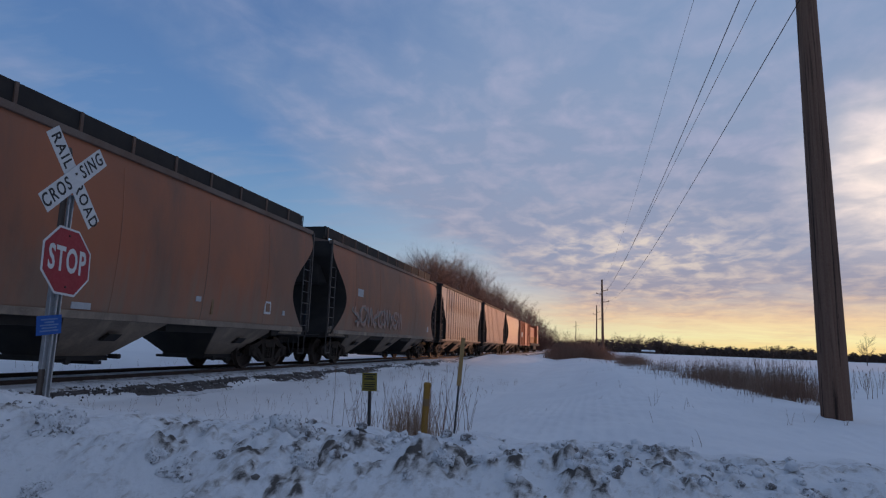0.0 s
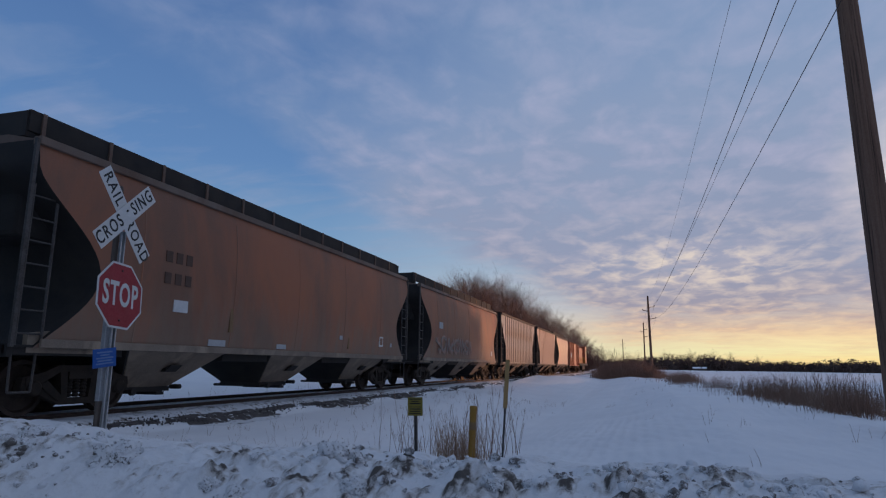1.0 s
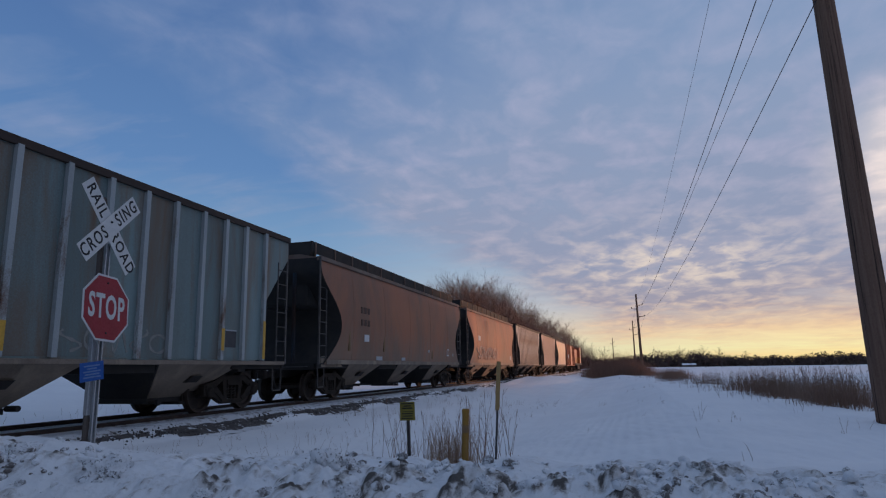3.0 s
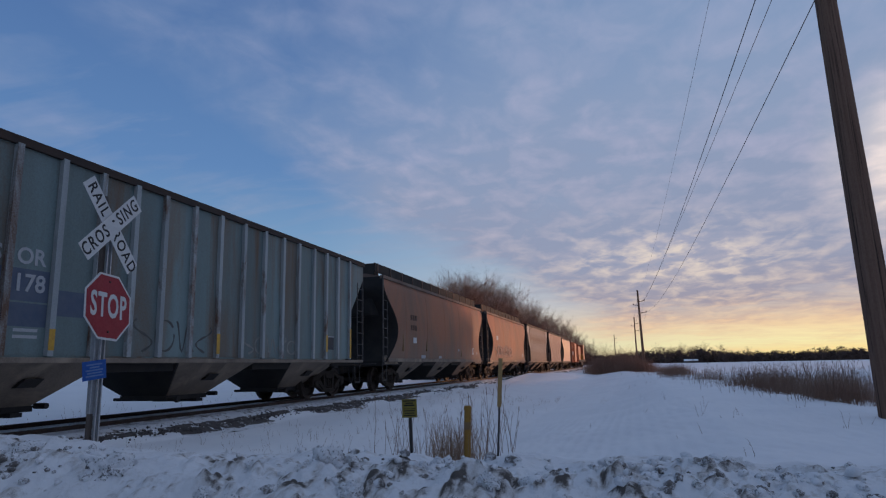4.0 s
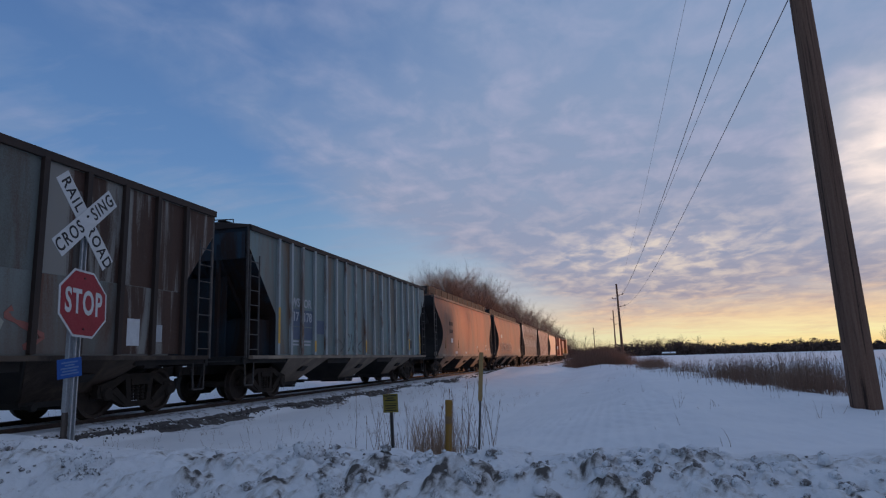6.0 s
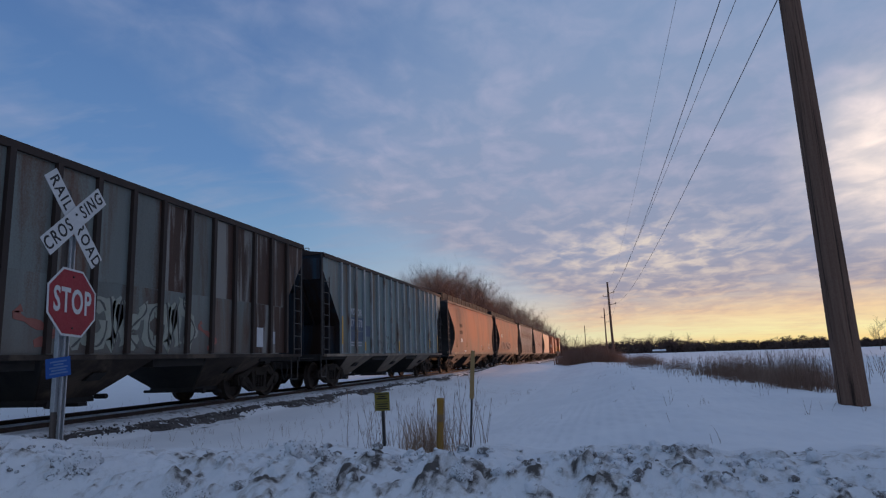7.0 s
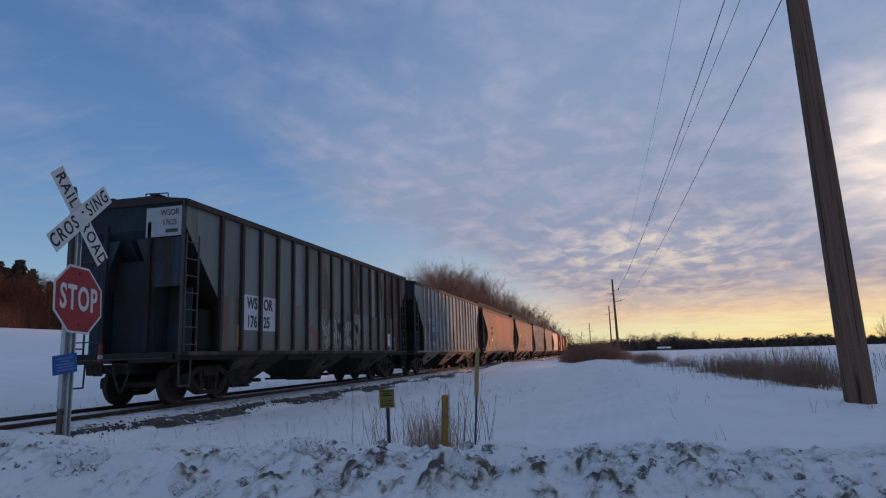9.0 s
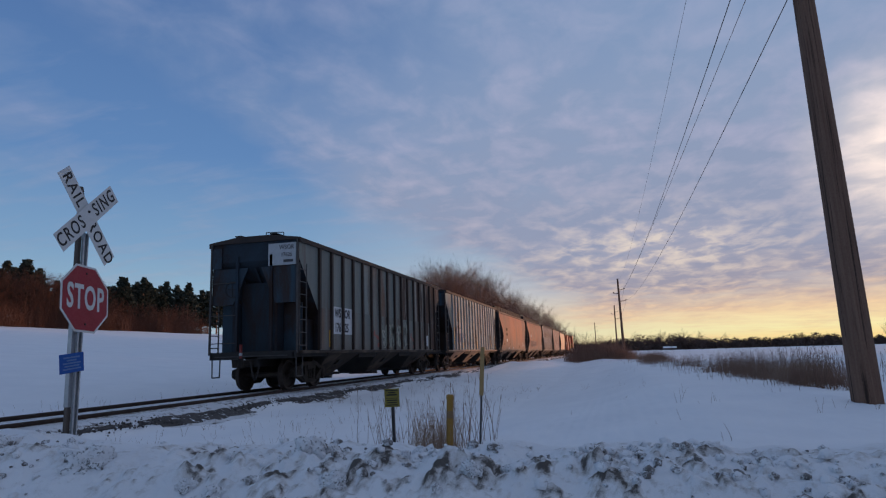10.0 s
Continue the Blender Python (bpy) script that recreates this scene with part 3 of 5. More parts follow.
def build_track():
    track = thing("railway_track", "single railway track of rusty rails in snow-dusted dark ballast", "railway track", kind="structure")
    prof = [(-0.07, -0.17), (0.07, -0.17), (0.07, -0.155), (0.012, -0.14), (0.012, -0.045), (0.036, -0.035), (0.036, -0.004), (0.028, 0.0), (-0.028, 0.0), (-0.036, -0.004), (-0.036, -0.035), (-0.012, -0.045), (-0.012, -0.14), (-0.07, -0.155)]
    n = len(prof)
    for side in (-0.753, 0.753):
        s = Solid()
        s.add([(TRACK + side + x, y, z) for y in (-150, 420) for x, z in prof],
              [tuple(range(n)), tuple(range(2 * n - 1, n - 1, -1))] + [(i, n + i, n + (i + 1) % n, (i + 1) % n) for i in range(n)])
        s.m = [1 if f in (7 + 2,) else 0 for f in range(len(s.f))]
        part("rail", s, [RAIL, RAIL_TOP], track)
    # ballast bed with an uneven shoulder
    ys = np.concatenate([np.arange(-60, 2, 3.0), np.arange(2, 40, 0.2), np.arange(40, 120, 1.5), np.arange(120, 421, 20.0)])
    offs = np.array([-1.9, -1.5, -1.1, -0.80, 0.0, 0.66, 0.86, 1.2, 1.35, 1.45, 1.52, 1.6, 1.7, 1.82, 1.95])
    base = np.array([-0.45, -0.22, -0.12, -0.09, -0.05, -0.06, -0.10, -0.09, -0.12, -0.15, -0.18, -0.23, -0.29, -0.35, -0.42])
    gx, gy = np.meshgrid(offs, ys)
    gz = base[None, :] + lumpy(gx, gy, 23, [(1.7, 0.02), (0.5, 0.02)]) * (np.abs(gx) > 1.0)
    gx = gx + TRACK + 0.12 * np.sin(gy * 1.1) * (gx > 1.6)
    nx, ny = len(offs), len(ys)
    i = (np.arange(ny - 1)[:, None] * nx + np.arange(nx - 1)[None, :]).ravel()
    quads = np.stack([i, i + 1, i + nx + 1, i + nx], -1)
    s = Solid()
    s.add(np.stack([gx, gy, gz], -1).reshape(-1, 3).tolist(), quads.tolist())
    mid = np.tile(0.5 * (offs[1:] + offs[:-1]), ny - 1)
    s.m = np.where((mid < 1.50) | (mid > 1.80), 1, 0).tolist()
    part("ballast_bed", s, [GRAVEL, SNOW_TRACK], track)
    rng = random.Random(5)
    s = Solid()
    for k in range(2600):
        y = 2 + 50 * rng.random() ** 1.6
        o = rng.gauss(1.64, 0.09) + 0.12 * math.sin(y * 1.1)
        if o < 1.4 or o > 2.3:
            continue
        z = float(np.interp(o, offs, base))
        z = max(z, ground_at(TRACK + o, y)) + 0.01
        r = rng.uniform(0.012, 0.038)
        pts = [(r * rng.uniform(0.6, 1.2) * a, r * rng.uniform(0.6, 1.2) * b, r * rng.uniform(0.5, 1) * c) for a, b, c in ((1, 0, 0), (-1, 0, 0), (0, 1, 0), (0, -1, 0), (0, 0, 1), (0, 0, -1))]
        s.add([(TRACK + o + a, y + b, z + c) for a, b, c in pts], [(0, 2, 4), (2, 1, 4), (1, 3, 4), (3, 0, 4), (2, 0, 5), (1, 2, 5), (3, 1, 5), (0, 3, 5)])
    tagged(part("ballast_stones", s, STONE, track), kind="stuff")


build_track()
# ---- the freight train ----
SPEED = 5.16
WHEELS, CARS = [], []
SIDE = pose(0, 0, 0, 90, 0, 90)      # letters on a wall that faces +x


def wheelset_mesh():
    s = Solid()
    for d in (-1, 1):
        rings = [(0.75, 0.08), (0.75, 0.12), (0.735, 0.15), (0.745, 0.36), (0.80, 0.39), (0.80, 0.455), (0.70, 0.465), (0.685, 0.49), (0.66, 0.49), (0.66, 0.38), (0.70, 0.34), (0.70, 0.15), (0.66, 0.12), (0.66, 0.08)]
        rings = [(d * a, r) for a, r in rings]
        s.lathe(rings if d < 0 else rings[::-1], 28)
        s.tube((d * 0.75, 0, 0), (d * 1.06, 0, 0), 0.085, 0.08, 12)
        for k in range(3):          # cap bolts
            a = k * 2.094
            s.tube((d * 1.06, 0.05 * math.cos(a), 0.05 * math.sin(a)), (d * 1.085, 0.05 * math.cos(a), 0.05 * math.sin(a)), 0.016, 0.016, 6)
    s.tube((-0.66, 0, 0), (0.66, 0, 0), 0.085, 0.085, 12)
    me = s.mesh("wheelset", [WHEEL])
    me.polygons.foreach_set("use_smooth", [False] * len(me.polygons))
    return me


def sideframe_mesh(x):
    """Cast side frame: arch bar with two windows, journal boxes and a spring nest."""
    s = Solid()
    a, b = (x - 0.07, x + 0.07)
    s.slab([(-1.12, 0.50), (-1.10, 0.38), (-0.78, 0.36), (-0.36, 0.17), (0.36, 0.17), (0.78, 0.36), (1.10, 0.38), (1.12, 0.50), (0.78, 0.48), (0.34, 0.28), (-0.34, 0.28), (-0.78, 0.48)], a, b)
    s.slab([(-1.12, 0.50), (-0.78, 0.48), (-0.62, 0.60), (-0.40, 0.72), (0.40, 0.72), (0.62, 0.60), (0.78, 0.48), (1.12, 0.50), (1.10, 0.62), (0.70, 0.72), (0.46, 0.83), (-0.46, 0.83), (-0.70, 0.72), (-1.10, 0.62)], a, b)
    s.slab([(-0.40, 0.72), (-0.34, 0.28), (-0.22, 0.28), (-0.26, 0.72)], a, b)
    s.slab([(0.26, 0.72), (0.22, 0.28), (0.34, 0.28), (0.40, 0.72)], a, b)
    s.slab([(-0.80, 0.50), (-0.42, 0.24), (-0.34, 0.30), (-0.66, 0.58)], a + 0.02, b + 0.03)
    s.slab([(0.66, 0.58), (0.34, 0.30), (0.42, 0.24), (0.80, 0.50)], a + 0.02, b + 0.03)
    for k in (-0.15, 0.0, 0.15):
        for j in range(5):
            s.lathe([(0.29 + j * 0.062, 0.045), (0.32 + j * 0.062, 0.065), (0.35 + j * 0.062, 0.045)], 10, "z", (x, k, 0))
    s.box(a - 0.03, b + 0.03, -0.25, 0.25, 0.60, 0.72)
    for k in (-0.89, 0.89):
        s.lathe([(-0.10, 0.13), (0.10, 0.13), (0.13, 0.10)] if x > 0 else [(-0.13, 0.10), (-0.10, 0.13), (0.10, 0.13)], 14, "x", (x, k, 0.457))
        s.box(x - 0.09, x + 0.09, k - 0.16, k + 0.16, 0.50, 0.62)
    return s.mesh("side_frame", [TRUCK])


MESH = {}


def shared(key, maker, *args):
    if key not in MESH:
        MESH[key] = maker(*args)
    return MESH[key]


def add_truck(car, y):
    truck = part("truck", Solid().box(-0.95, 0.95, -0.17, 0.17, 0.48, 0.76).box(-0.2, 0.2, -0.2, 0.2, 0.76, 0.86)
                 .tube((-0.8, -0.45, 0.45), (0.8, -0.45, 0.45), 0.06, 0.06, 8).tube((-0.8, 0.45, 0.45), (0.8, 0.45, 0.45), 0.06, 0.06, 8), TRUCK, car, "oily cast steel two-axle truck")
    truck.matrix_basis = pose(0, y, 0)
    for x in (-1.0, 1.0):
        part("side_frame", shared(("frame", x), sideframe_mesh, x), None, truck)
    for k in (-0.89, 0.89):
        w = part("wheelset", shared("wheelset", wheelset_mesh), None, truck, "dark steel wheelset with worn treads")
        w.matrix_basis = pose(0, k, 0.457)
        WHEELS.append((w, k))


def add_coupler(car, y, d):
    """A knuckle coupler with its air hose, pointing along d."""
    s = Solid()
    s.box(-0.09, 0.09, min(y, y + 0.55 * d), max(y, y + 0.55 * d), 0.74, 0.93)
    s.slab([(y + 0.5 * d, 0.70), (y + 0.78 * d, 0.72), (y + 0.82 * d, 0.95), (y + 0.5 * d, 0.97)][::1 if d > 0 else -1], -0.16, 0.02)
    s.lathe([(0.70, 0.09), (0.98, 0.09)], 12, "z", (0.10, y + 0.74 * d, 0))
    part("coupler", s, TRUCK, car, bevel=0.015)
    s = Solid()
    pts = [(0.3, y + d * (0.05 + 0.5 * t), 0.82 - 0.5 * math.sin(math.pi * t) + 0.05 * t) for t in [i / 8 for i in range(9)]]
    s.path(pts, 0.025, 6)
    part("air_hose", s, BLACK, car)


def ladder(car, a, b, z0, z1, rungs, along="y"):
    """A ladder between the places a and b, each (x, y)."""
    for p in (a, b):
        part("ladder_rail", Solid().tube((*p, z0), (*p, z1), 0.024, 0.024, 6), LADDER, car)
    me = Solid().tube((*a, 0), (*b, 0), 0.016, 0.016, 6).mesh("rung", [LADDER])
    for k in range(rungs):
        r = part("rung", me, None, car)
        r.matrix_basis = pose(0, 0, z0 + (k + 0.5) * (z1 - z0) / rungs)


def add_bays(car, h, mats, z_top=1.12, z_bot=0.36, half=1.47):
    """Three hopper bays under the sill, each a chute with a long sloping front, an outlet gate and its shaft."""
    k_len = 2 * h / 16.6
    for start in (2.40, 7.10, 11.75):
        a = -h + start * k_len
        b = a + 2.85 * k_len
        c = a + 1.38
        bay = part("hopper_bay", Solid().frustum(-0.58, 0.58, a + 0.75, a + 2.0, z_bot, -half, half, a, b, z_top), mats, car)
        # thin black cover: the rear slope's shade put in as colour
        part("slope_sheet", Solid().frustum(-0.56, 0.56, a + 0.71, a + 1.8, z_bot + 0.01, -half + 0.02, half - 0.02, a - 0.04, b - 0.3, z_top - 0.01), BLACK, bay, "black sheet that darkens the shaded rear slope")
        part("vibrator_bracket", Solid().frustum(0.98, 1.08, c - 0.05, c + 0.30, 0.70, 1.13, 1.21, c, c + 0.35, 0.84), BLACK, bay)
        g = Solid()
        g.box(-0.62, 0.62, a + 0.68, a + 2.07, z_bot - 0.07, z_bot + 0.03)
        g.box(-0.50, 0.72, c + 0.20, c + 0.42, z_bot - 0.14, z_bot - 0.07)
        g.tube((-0.85, c - 0.62, z_bot - 0.05), (0.85, c - 0.62, z_bot - 0.05), 0.035, 0.035, 8)
        g.tube((0.80, c - 0.62, z_bot - 0.05), (0.88, c - 0.62, z_bot - 0.05), 0.07, 0.07, 8)
        g.tube((0.6, c + 0.75, z_bot + 0.02), (0.86, c + 0.75, z_bot + 0.02), 0.05, 0.05, 8)
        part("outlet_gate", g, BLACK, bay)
        # black filler added for the dark shade in the gap between bays
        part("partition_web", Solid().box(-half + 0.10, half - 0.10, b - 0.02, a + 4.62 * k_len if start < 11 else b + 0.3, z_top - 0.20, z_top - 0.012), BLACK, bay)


def add_ends(car, y0, y1, mats_body, top, ladder_x=1.52):
    """Platforms, draft sills, corner posts, ladders and couplers at both ends; y0 is the rear."""
    for y, d in ((y0, -1), (y1, 1)):
        s = Solid()
        s.box(-1.45, 1.45, y - 0.10 if d > 0 else y, y if d > 0 else y + 0.10, 0.95, 1.16)
        s.box(-0.22, 0.22, min(y, y - 2.2 * d), max(y, y - 2.2 * d), 0.72, 1.02)
        for x in (-1.40, 1.34):
            s.box(x, x + 0.07, min(y, y - 2.3 * d), max(y, y - 2.3 * d), 0.98, 1.14)
        part("end_sill", s, BLACK, car, "grimy black end sill and platform", bevel=0.012)
        part("end_platform", Solid().box(-1.45, 1.45, min(y - 0.10 * d, y - 0.85 * d), max(y - 0.10 * d, y - 0.85 * d), 1.10, 1.14), BLACK, car)
        for x in (-1.50, 1.46):
            part("corner_post", Solid().box(x, x + 0.05, min(y, y - 0.06 * d), max(y, y - 0.06 * d), 1.1, top - 0.02), LADDER, car)
        for x in (-0.62, 0.55):
            part("end_post", Solid().box(x, x + 0.09, min(y - 0.02 * d, y - 0.12 * d), max(y - 0.02 * d, y - 0.12 * d), 1.1, top - 0.45), ENDBLUE, car)
        ladder(car, (ladder_x, y - 0.10 * d), (ladder_x, y - 0.55 * d), 1.13, top - 0.75, 7)
        ladder(car, (-ladder_x, y - 0.10 * d), (-ladder_x, y - 0.55 * d), 1.13, top - 0.75, 7)
        # steps and grab irons below the platform
        for x in (-1.42, 1.42):
            s = Solid().path([(x, y - 0.10 * d, 1.0), (x, y - 0.12 * d, 0.42), (x, y - 0.50 * d, 0.42), (x, y - 0.52 * d, 1.0)], 0.02, 6)
            part("sill_step", s, LADDER, car)
        s = Solid().path([(-1.2, y + 0.02 * d, 1.04), (-1.2, y + 0.10 * d, 1.04), (1.2, y + 0.10 * d, 1.04), (1.2, y + 0.02 * d, 1.04)], 0.015, 6)
        part("uncoupling_lever", s, LADDER, car)
        add_coupler(car, y, d)


def car_base(name, label, u0, u1, truck_in=1.75):
    """An empty at the car's middle; local y runs from -half to +half."""
    car = thing(name, label, "freight car", "cars of the freight train", at=pose(TRACK, 0.5 * (u0 + u1), 0))
    half = 0.5 * (u1 - u0)
    for y in (-half + truck_in, half - truck_in):
        add_truck(car, y)
    CARS.append((car, 0.5 * (u0 + u1)))
    return car, half


def ribbed_hopper(label, u0, u1, panel, rib, low, nribs, top=4.56, cut=1.5, end_mat=None, rear=1.5, front=1.5, seam=None, rusty=(), rusted=(), posts=(), proud=0.085):
    """Covered hopper with flat sides and outside posts, and sloped end sheets."""
    car, h = car_base("covered_hopper", label, u0, u1)
    end_mat = end_mat or BLACK
    w, z0 = 1.52, 1.10
    s = Solid()
    # side sheets with the lower corners cut back along the slope sheet
    poly = [(-h + cut, z0), (h - cut, z0), (h - cut, 2.25), (h - 0.06, 3.95), (h - 0.06, top), (-h + 0.06, top), (-h + 0.06, 3.95), (-h + cut, 2.25)]
    s.slab(poly, -w, w)
    s.m = [0] * len(s.f)
    for k in range(len(poly)):
        if k in (1, 2, 3, 5, 6, 7):
            s.m[2 + k] = 1
    part("body", s, [panel, end_mat], car)
    # end bulkhead between the posts
    for d in (-1, 1):
        e = Solid()
        y = d * (h - cut)
        e.box(-1.30, 1.30, min(y, y + d * 0.55), max(y, y + d * 0.55), z0, 2.15)
        part("end_bulkhead", e, end_mat, car)
        part("shear_plate", Solid().box(-0.62, 0.62, min(d * (h - 0.42), d * (h - 0.46)), max(d * (h - 0.42), d * (h - 0.46)), 1.14, 3.3), end_mat, car, "dark rusty shear plate")
        for x in (-0.55, 0.0, 0.55):
            g = Solid()
            g.slab([(d * (h - cut), 1.2), (d * (h - cut + 0.16), 1.2), (d * (h - cut + 0.16), 2.25), (d * (h - 0.10), 3.72), (d * (h - 0.25), 3.75), (d * (h - cut), 2.3)][::d], x - 0.03, x + 0.03)
            part("end_gusset", g, end_mat, car)
    # roof: low gable with hatch covers and running boards
    s = Solid()
    n = [(-w - 0.05, top - 0.03), (w + 0.05, top - 0.03), (w + 0.05, top + 0.03), (0.55, top + 0.17), (-0.55, top + 0.17), (-w - 0.05, top + 0.03)]
    s.add([(x, y, z) for y in (-h, h) for x, z in n], [(0, 1, 2, 3, 4, 5), (11, 10, 9, 8, 7, 6)] + [(i, 6 + i, 6 + (i + 1) % 6, (i + 1) % 6) for i in range(6)])
    part("roof", s, DARKRIB, car, bevel=0.01)
    part("roof_rail", Solid().box(w + 0.0, w + 0.07, -h + 0.04, h - 0.04, top - 0.12, top - 0.02), DARKRIB, car)
    part("roof_rail", Solid().box(-w - 0.07, -w, -h + 0.04, h - 0.04, top - 0.12, top - 0.02), DARKRIB, car)
    for x in (-0.72, 0.50):
        part("running_board", Solid().box(x, x + 0.22, -h + 0.1, h - 0.1, top + 0.20, top + 0.235), BLACK, car)
    for k in range(8):
        y = -h + 1.2 + k * (2 * h - 2.4) / 7
        part("hatch_cover", Solid().box(-0.38, 0.38, y - 0.75, y + 0.75, top + 0.17, top + 0.26), DARKRIB, car, bevel=0.03)
    for d in (-1, 1):
        part("roof_grab", Solid().path([(0.95, d * (h - 0.15), top + 0.12), (0.95, d * (h - 0.15), top + 0.24), (0.35, d * (h - 0.15), top + 0.27), (0.35, d * (h - 0.15), top + 0.16)], 0.014, 6), LADDER, car)
    # side sill, posts
    for sx in (-1, 1):
        part("side_sill", Solid().box(min(sx * (w - 0.06), sx * (w + 0.07)), max(sx * (w - 0.06), sx * (w + 0.07)), -h + 0.2, h - 0.2, z0 - 0.02, z0 + 0.07), low, car, bevel=0.012)
    at = list(posts) or [-h + rear + k * (2 * h - rear - front) / (nribs - 1) for k in range(nribs)]
    for sx in (-1, 1):
        me = Solid().slab([(-0.055, z0 + 0.09), (0.055, z0 + 0.09), (0.055, top - 0.1), (-0.055, top - 0.1)], min(sx * w, sx * (w + proud)), max(sx * w, sx * (w + proud))).mesh("rib", [rib])
        for k in range(nribs):
            y = at[k]
            r = part("rib", me, None, car)
            r.matrix_basis = pose(0, y, 0)
    # side sheets between the posts, each a little different in tone
    levels = [z0 + 0.10, seam, top - 0.13] if seam else [z0 + 0.10, top - 0.13]
    for sx in (-1, 1):
        for a, b in zip(levels, levels[1:]):
            made = {}
            for k in range(nribs - 1):
                gap = round(at[k + 1] - at[k], 3)
                paint = RUSTRUN if k in rusted or (k in rusty and b > 3) else panel
                if (gap, paint.name) not in made:
                    made[gap, paint.name] = Solid().box(min(sx * w, sx * (w + 0.003)), max(sx * w, sx * (w + 0.003)), -gap / 2 + 0.056, gap / 2 - 0.056, a + 0.004, b - 0.004).mesh("side_sheet", [paint])
                r = part("side_sheet", made[gap, paint.name], None, car)
                r.matrix_basis = pose(0, 0.5 * (at[k] + at[k + 1]), 0)
    add_bays(car, h, low)
    add_ends(car, -h, h, panel, top)
    return car, h, w


def round_hopper(label, u0, u1, paint, low, top=4.40, rail_posts=True):
    """Centre-flow hopper with smoothly bulging sides and curved cut-away ends."""
    car, h = car_base("rounded_hopper", label, u0, u1)
    zs = [1.10 + (top - 1.10) * i / 22 for i in range(23)]

    def width(z):
        t = (z - 1.10) / (top - 1.10)
        return 1.38 + 0.21 * math.sin(math.pi * (0.12 + 0.80 * t)) ** 0.8 - 0.6 * max(0.0, t - 0.93)

    def inset(z):
        t = (z - 1.10) / (top - 1.10)
        return 0.10 + 1.35 * max(0.0, math.sin(math.pi * min(1.0, (t + 0.12) / 0.98))) ** 1.5 if t < 0.86 else 0.10
    s = Solid()
    ny = 30
    verts, faces = [], []
    for z in zs:
        e = h - inset(z)
        ww = width(z)
        ys = [-e + 2 * e * j / ny for j in range(ny + 1)]
        verts += [(ww, y, z) for y in ys] + [(-ww, y, z) for y in reversed(ys)]
    m = 2 * (ny + 1)
    s.add(verts, [(k * m + i, k * m + (i + 1) % m, (k + 1) * m + (i + 1) % m, (k + 1) * m + i) for k in range(len(zs) - 1) for i in range(m)])
    # ends black instead of body paint: their shade away from the sun, as colour
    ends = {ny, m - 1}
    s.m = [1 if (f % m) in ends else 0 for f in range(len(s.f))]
    s.slot = 0
    n = len(zs) - 1
    s.add([verts[n * m + i] for i in range(m)], [tuple(range(m))])
    # underside darkened with the same black
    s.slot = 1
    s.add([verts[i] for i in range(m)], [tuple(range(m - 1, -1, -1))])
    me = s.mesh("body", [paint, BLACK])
    me.polygons.foreach_set("use_smooth", [True] * len(me.polygons))
    me.set_sharp_from_angle(angle=radians(35))
    part("body", me, None, car)
    # weld seams follow the bulge of the side
    ridge = []
    for z in zs[1:-2]:
        ridge.append((width(z) + 0.002, z))
    for sx in (-1, 1):
        s = Solid()
        vv = [(sx * x + sx * o, y, z) for x, z in ridge for y, o in ((-0.02, 0.0), (0.0, 0.006), (0.02, 0.0))]
        s.add(vv, [(3 * k + j, 3 * k + j + 1, 3 * k + j + 4, 3 * k + j + 3) for k in range(len(ridge) - 1) for j in (0, 1)])
        me_seam = s.mesh("weld_seam", [paint])
        k = 0
        while -h + 2.4 + k * 2.95 < h - 2.2:
            q = part("weld_seam", me_seam, None, car)
            q.matrix_basis = pose(0, -h + 2.4 + k * 2.95, 0)
            k += 1
    # belt band low on the side, eave
    wt = width(top)
    for sx in (-1, 1):
        x = sx * (wt + 0.02)
        part("eave", Solid().box(min(x - sx * 0.10, x + sx * 0.07), max(x - sx * 0.10, x + sx * 0.07), -h + 0.08, h - 0.08, top - 0.09, top + 0.05), RUST_DULL, car, "dusty brown roof edge", bevel=0.02)
        xb = sx * width(1.18)
        part("side_sill", Solid().box(min(xb, xb + sx * 0.045), max(xb, xb + sx * 0.045), -h + 0.5, h - 0.5, 1.10, 1.24), low, car, bevel=0.01)
    part("roof", Solid().frustum(-wt, wt, -h + 0.1, h - 0.1, top + 0.0, -0.75, 0.75, -h + 0.1, h - 0.1, top + 0.14), RUST_DULL, car)
    # hatch trough with walkways and stanchions on top
    part("hatch_trough", Solid().box(-0.45, 0.45, -h + 0.5, h - 0.5, top + 0.13, top + 0.30), BLACK, car, bevel=0.02)
    for sx in (-1, 1):
        x = sx * 1.05
        part("running_board", Solid().box(min(x, x + sx * 0.06), max(x, x + sx * 0.06), -h + 0.15, h - 0.35, top + 0.20, top + 0.56), BLACK, car, "dark grated walkway edge")
        post = Solid().box(min(x + sx * 0.06, x + sx * 0.09), max(x + sx * 0.06, x + sx * 0.09), -0.035, 0.035, top + 0.03, top + 0.56).mesh("stanchion", [RUST_DULL])
        k = 0
        while -h + 0.4 + k * 1.42 < h - 0.4:
            p = part("stanchion", post, None, car)
            p.matrix_basis = pose(0, -h + 0.4 + k * 1.42, 0)
            k += 1
        part("roof_grab", Solid().path([(x, h - 0.34, top + 0.54), (x, h - 0.02, top + 0.56), (x, h - 0.02, top + 0.05)], 0.016, 6), LADDER, car)
    add_bays(car, h, low, 1.14, 0.36, 1.40)
    for d in (-1, 1):
        part("end_walkway", Solid().box(-1.08, 1.08, min(d * (h - 0.12), d * (h - 0.50)), max(d * (h - 0.12), d * (h - 0.50)), top + 0.10, top + 0.54), BLACK, car, "dark grated end walkway", bevel=0.01)
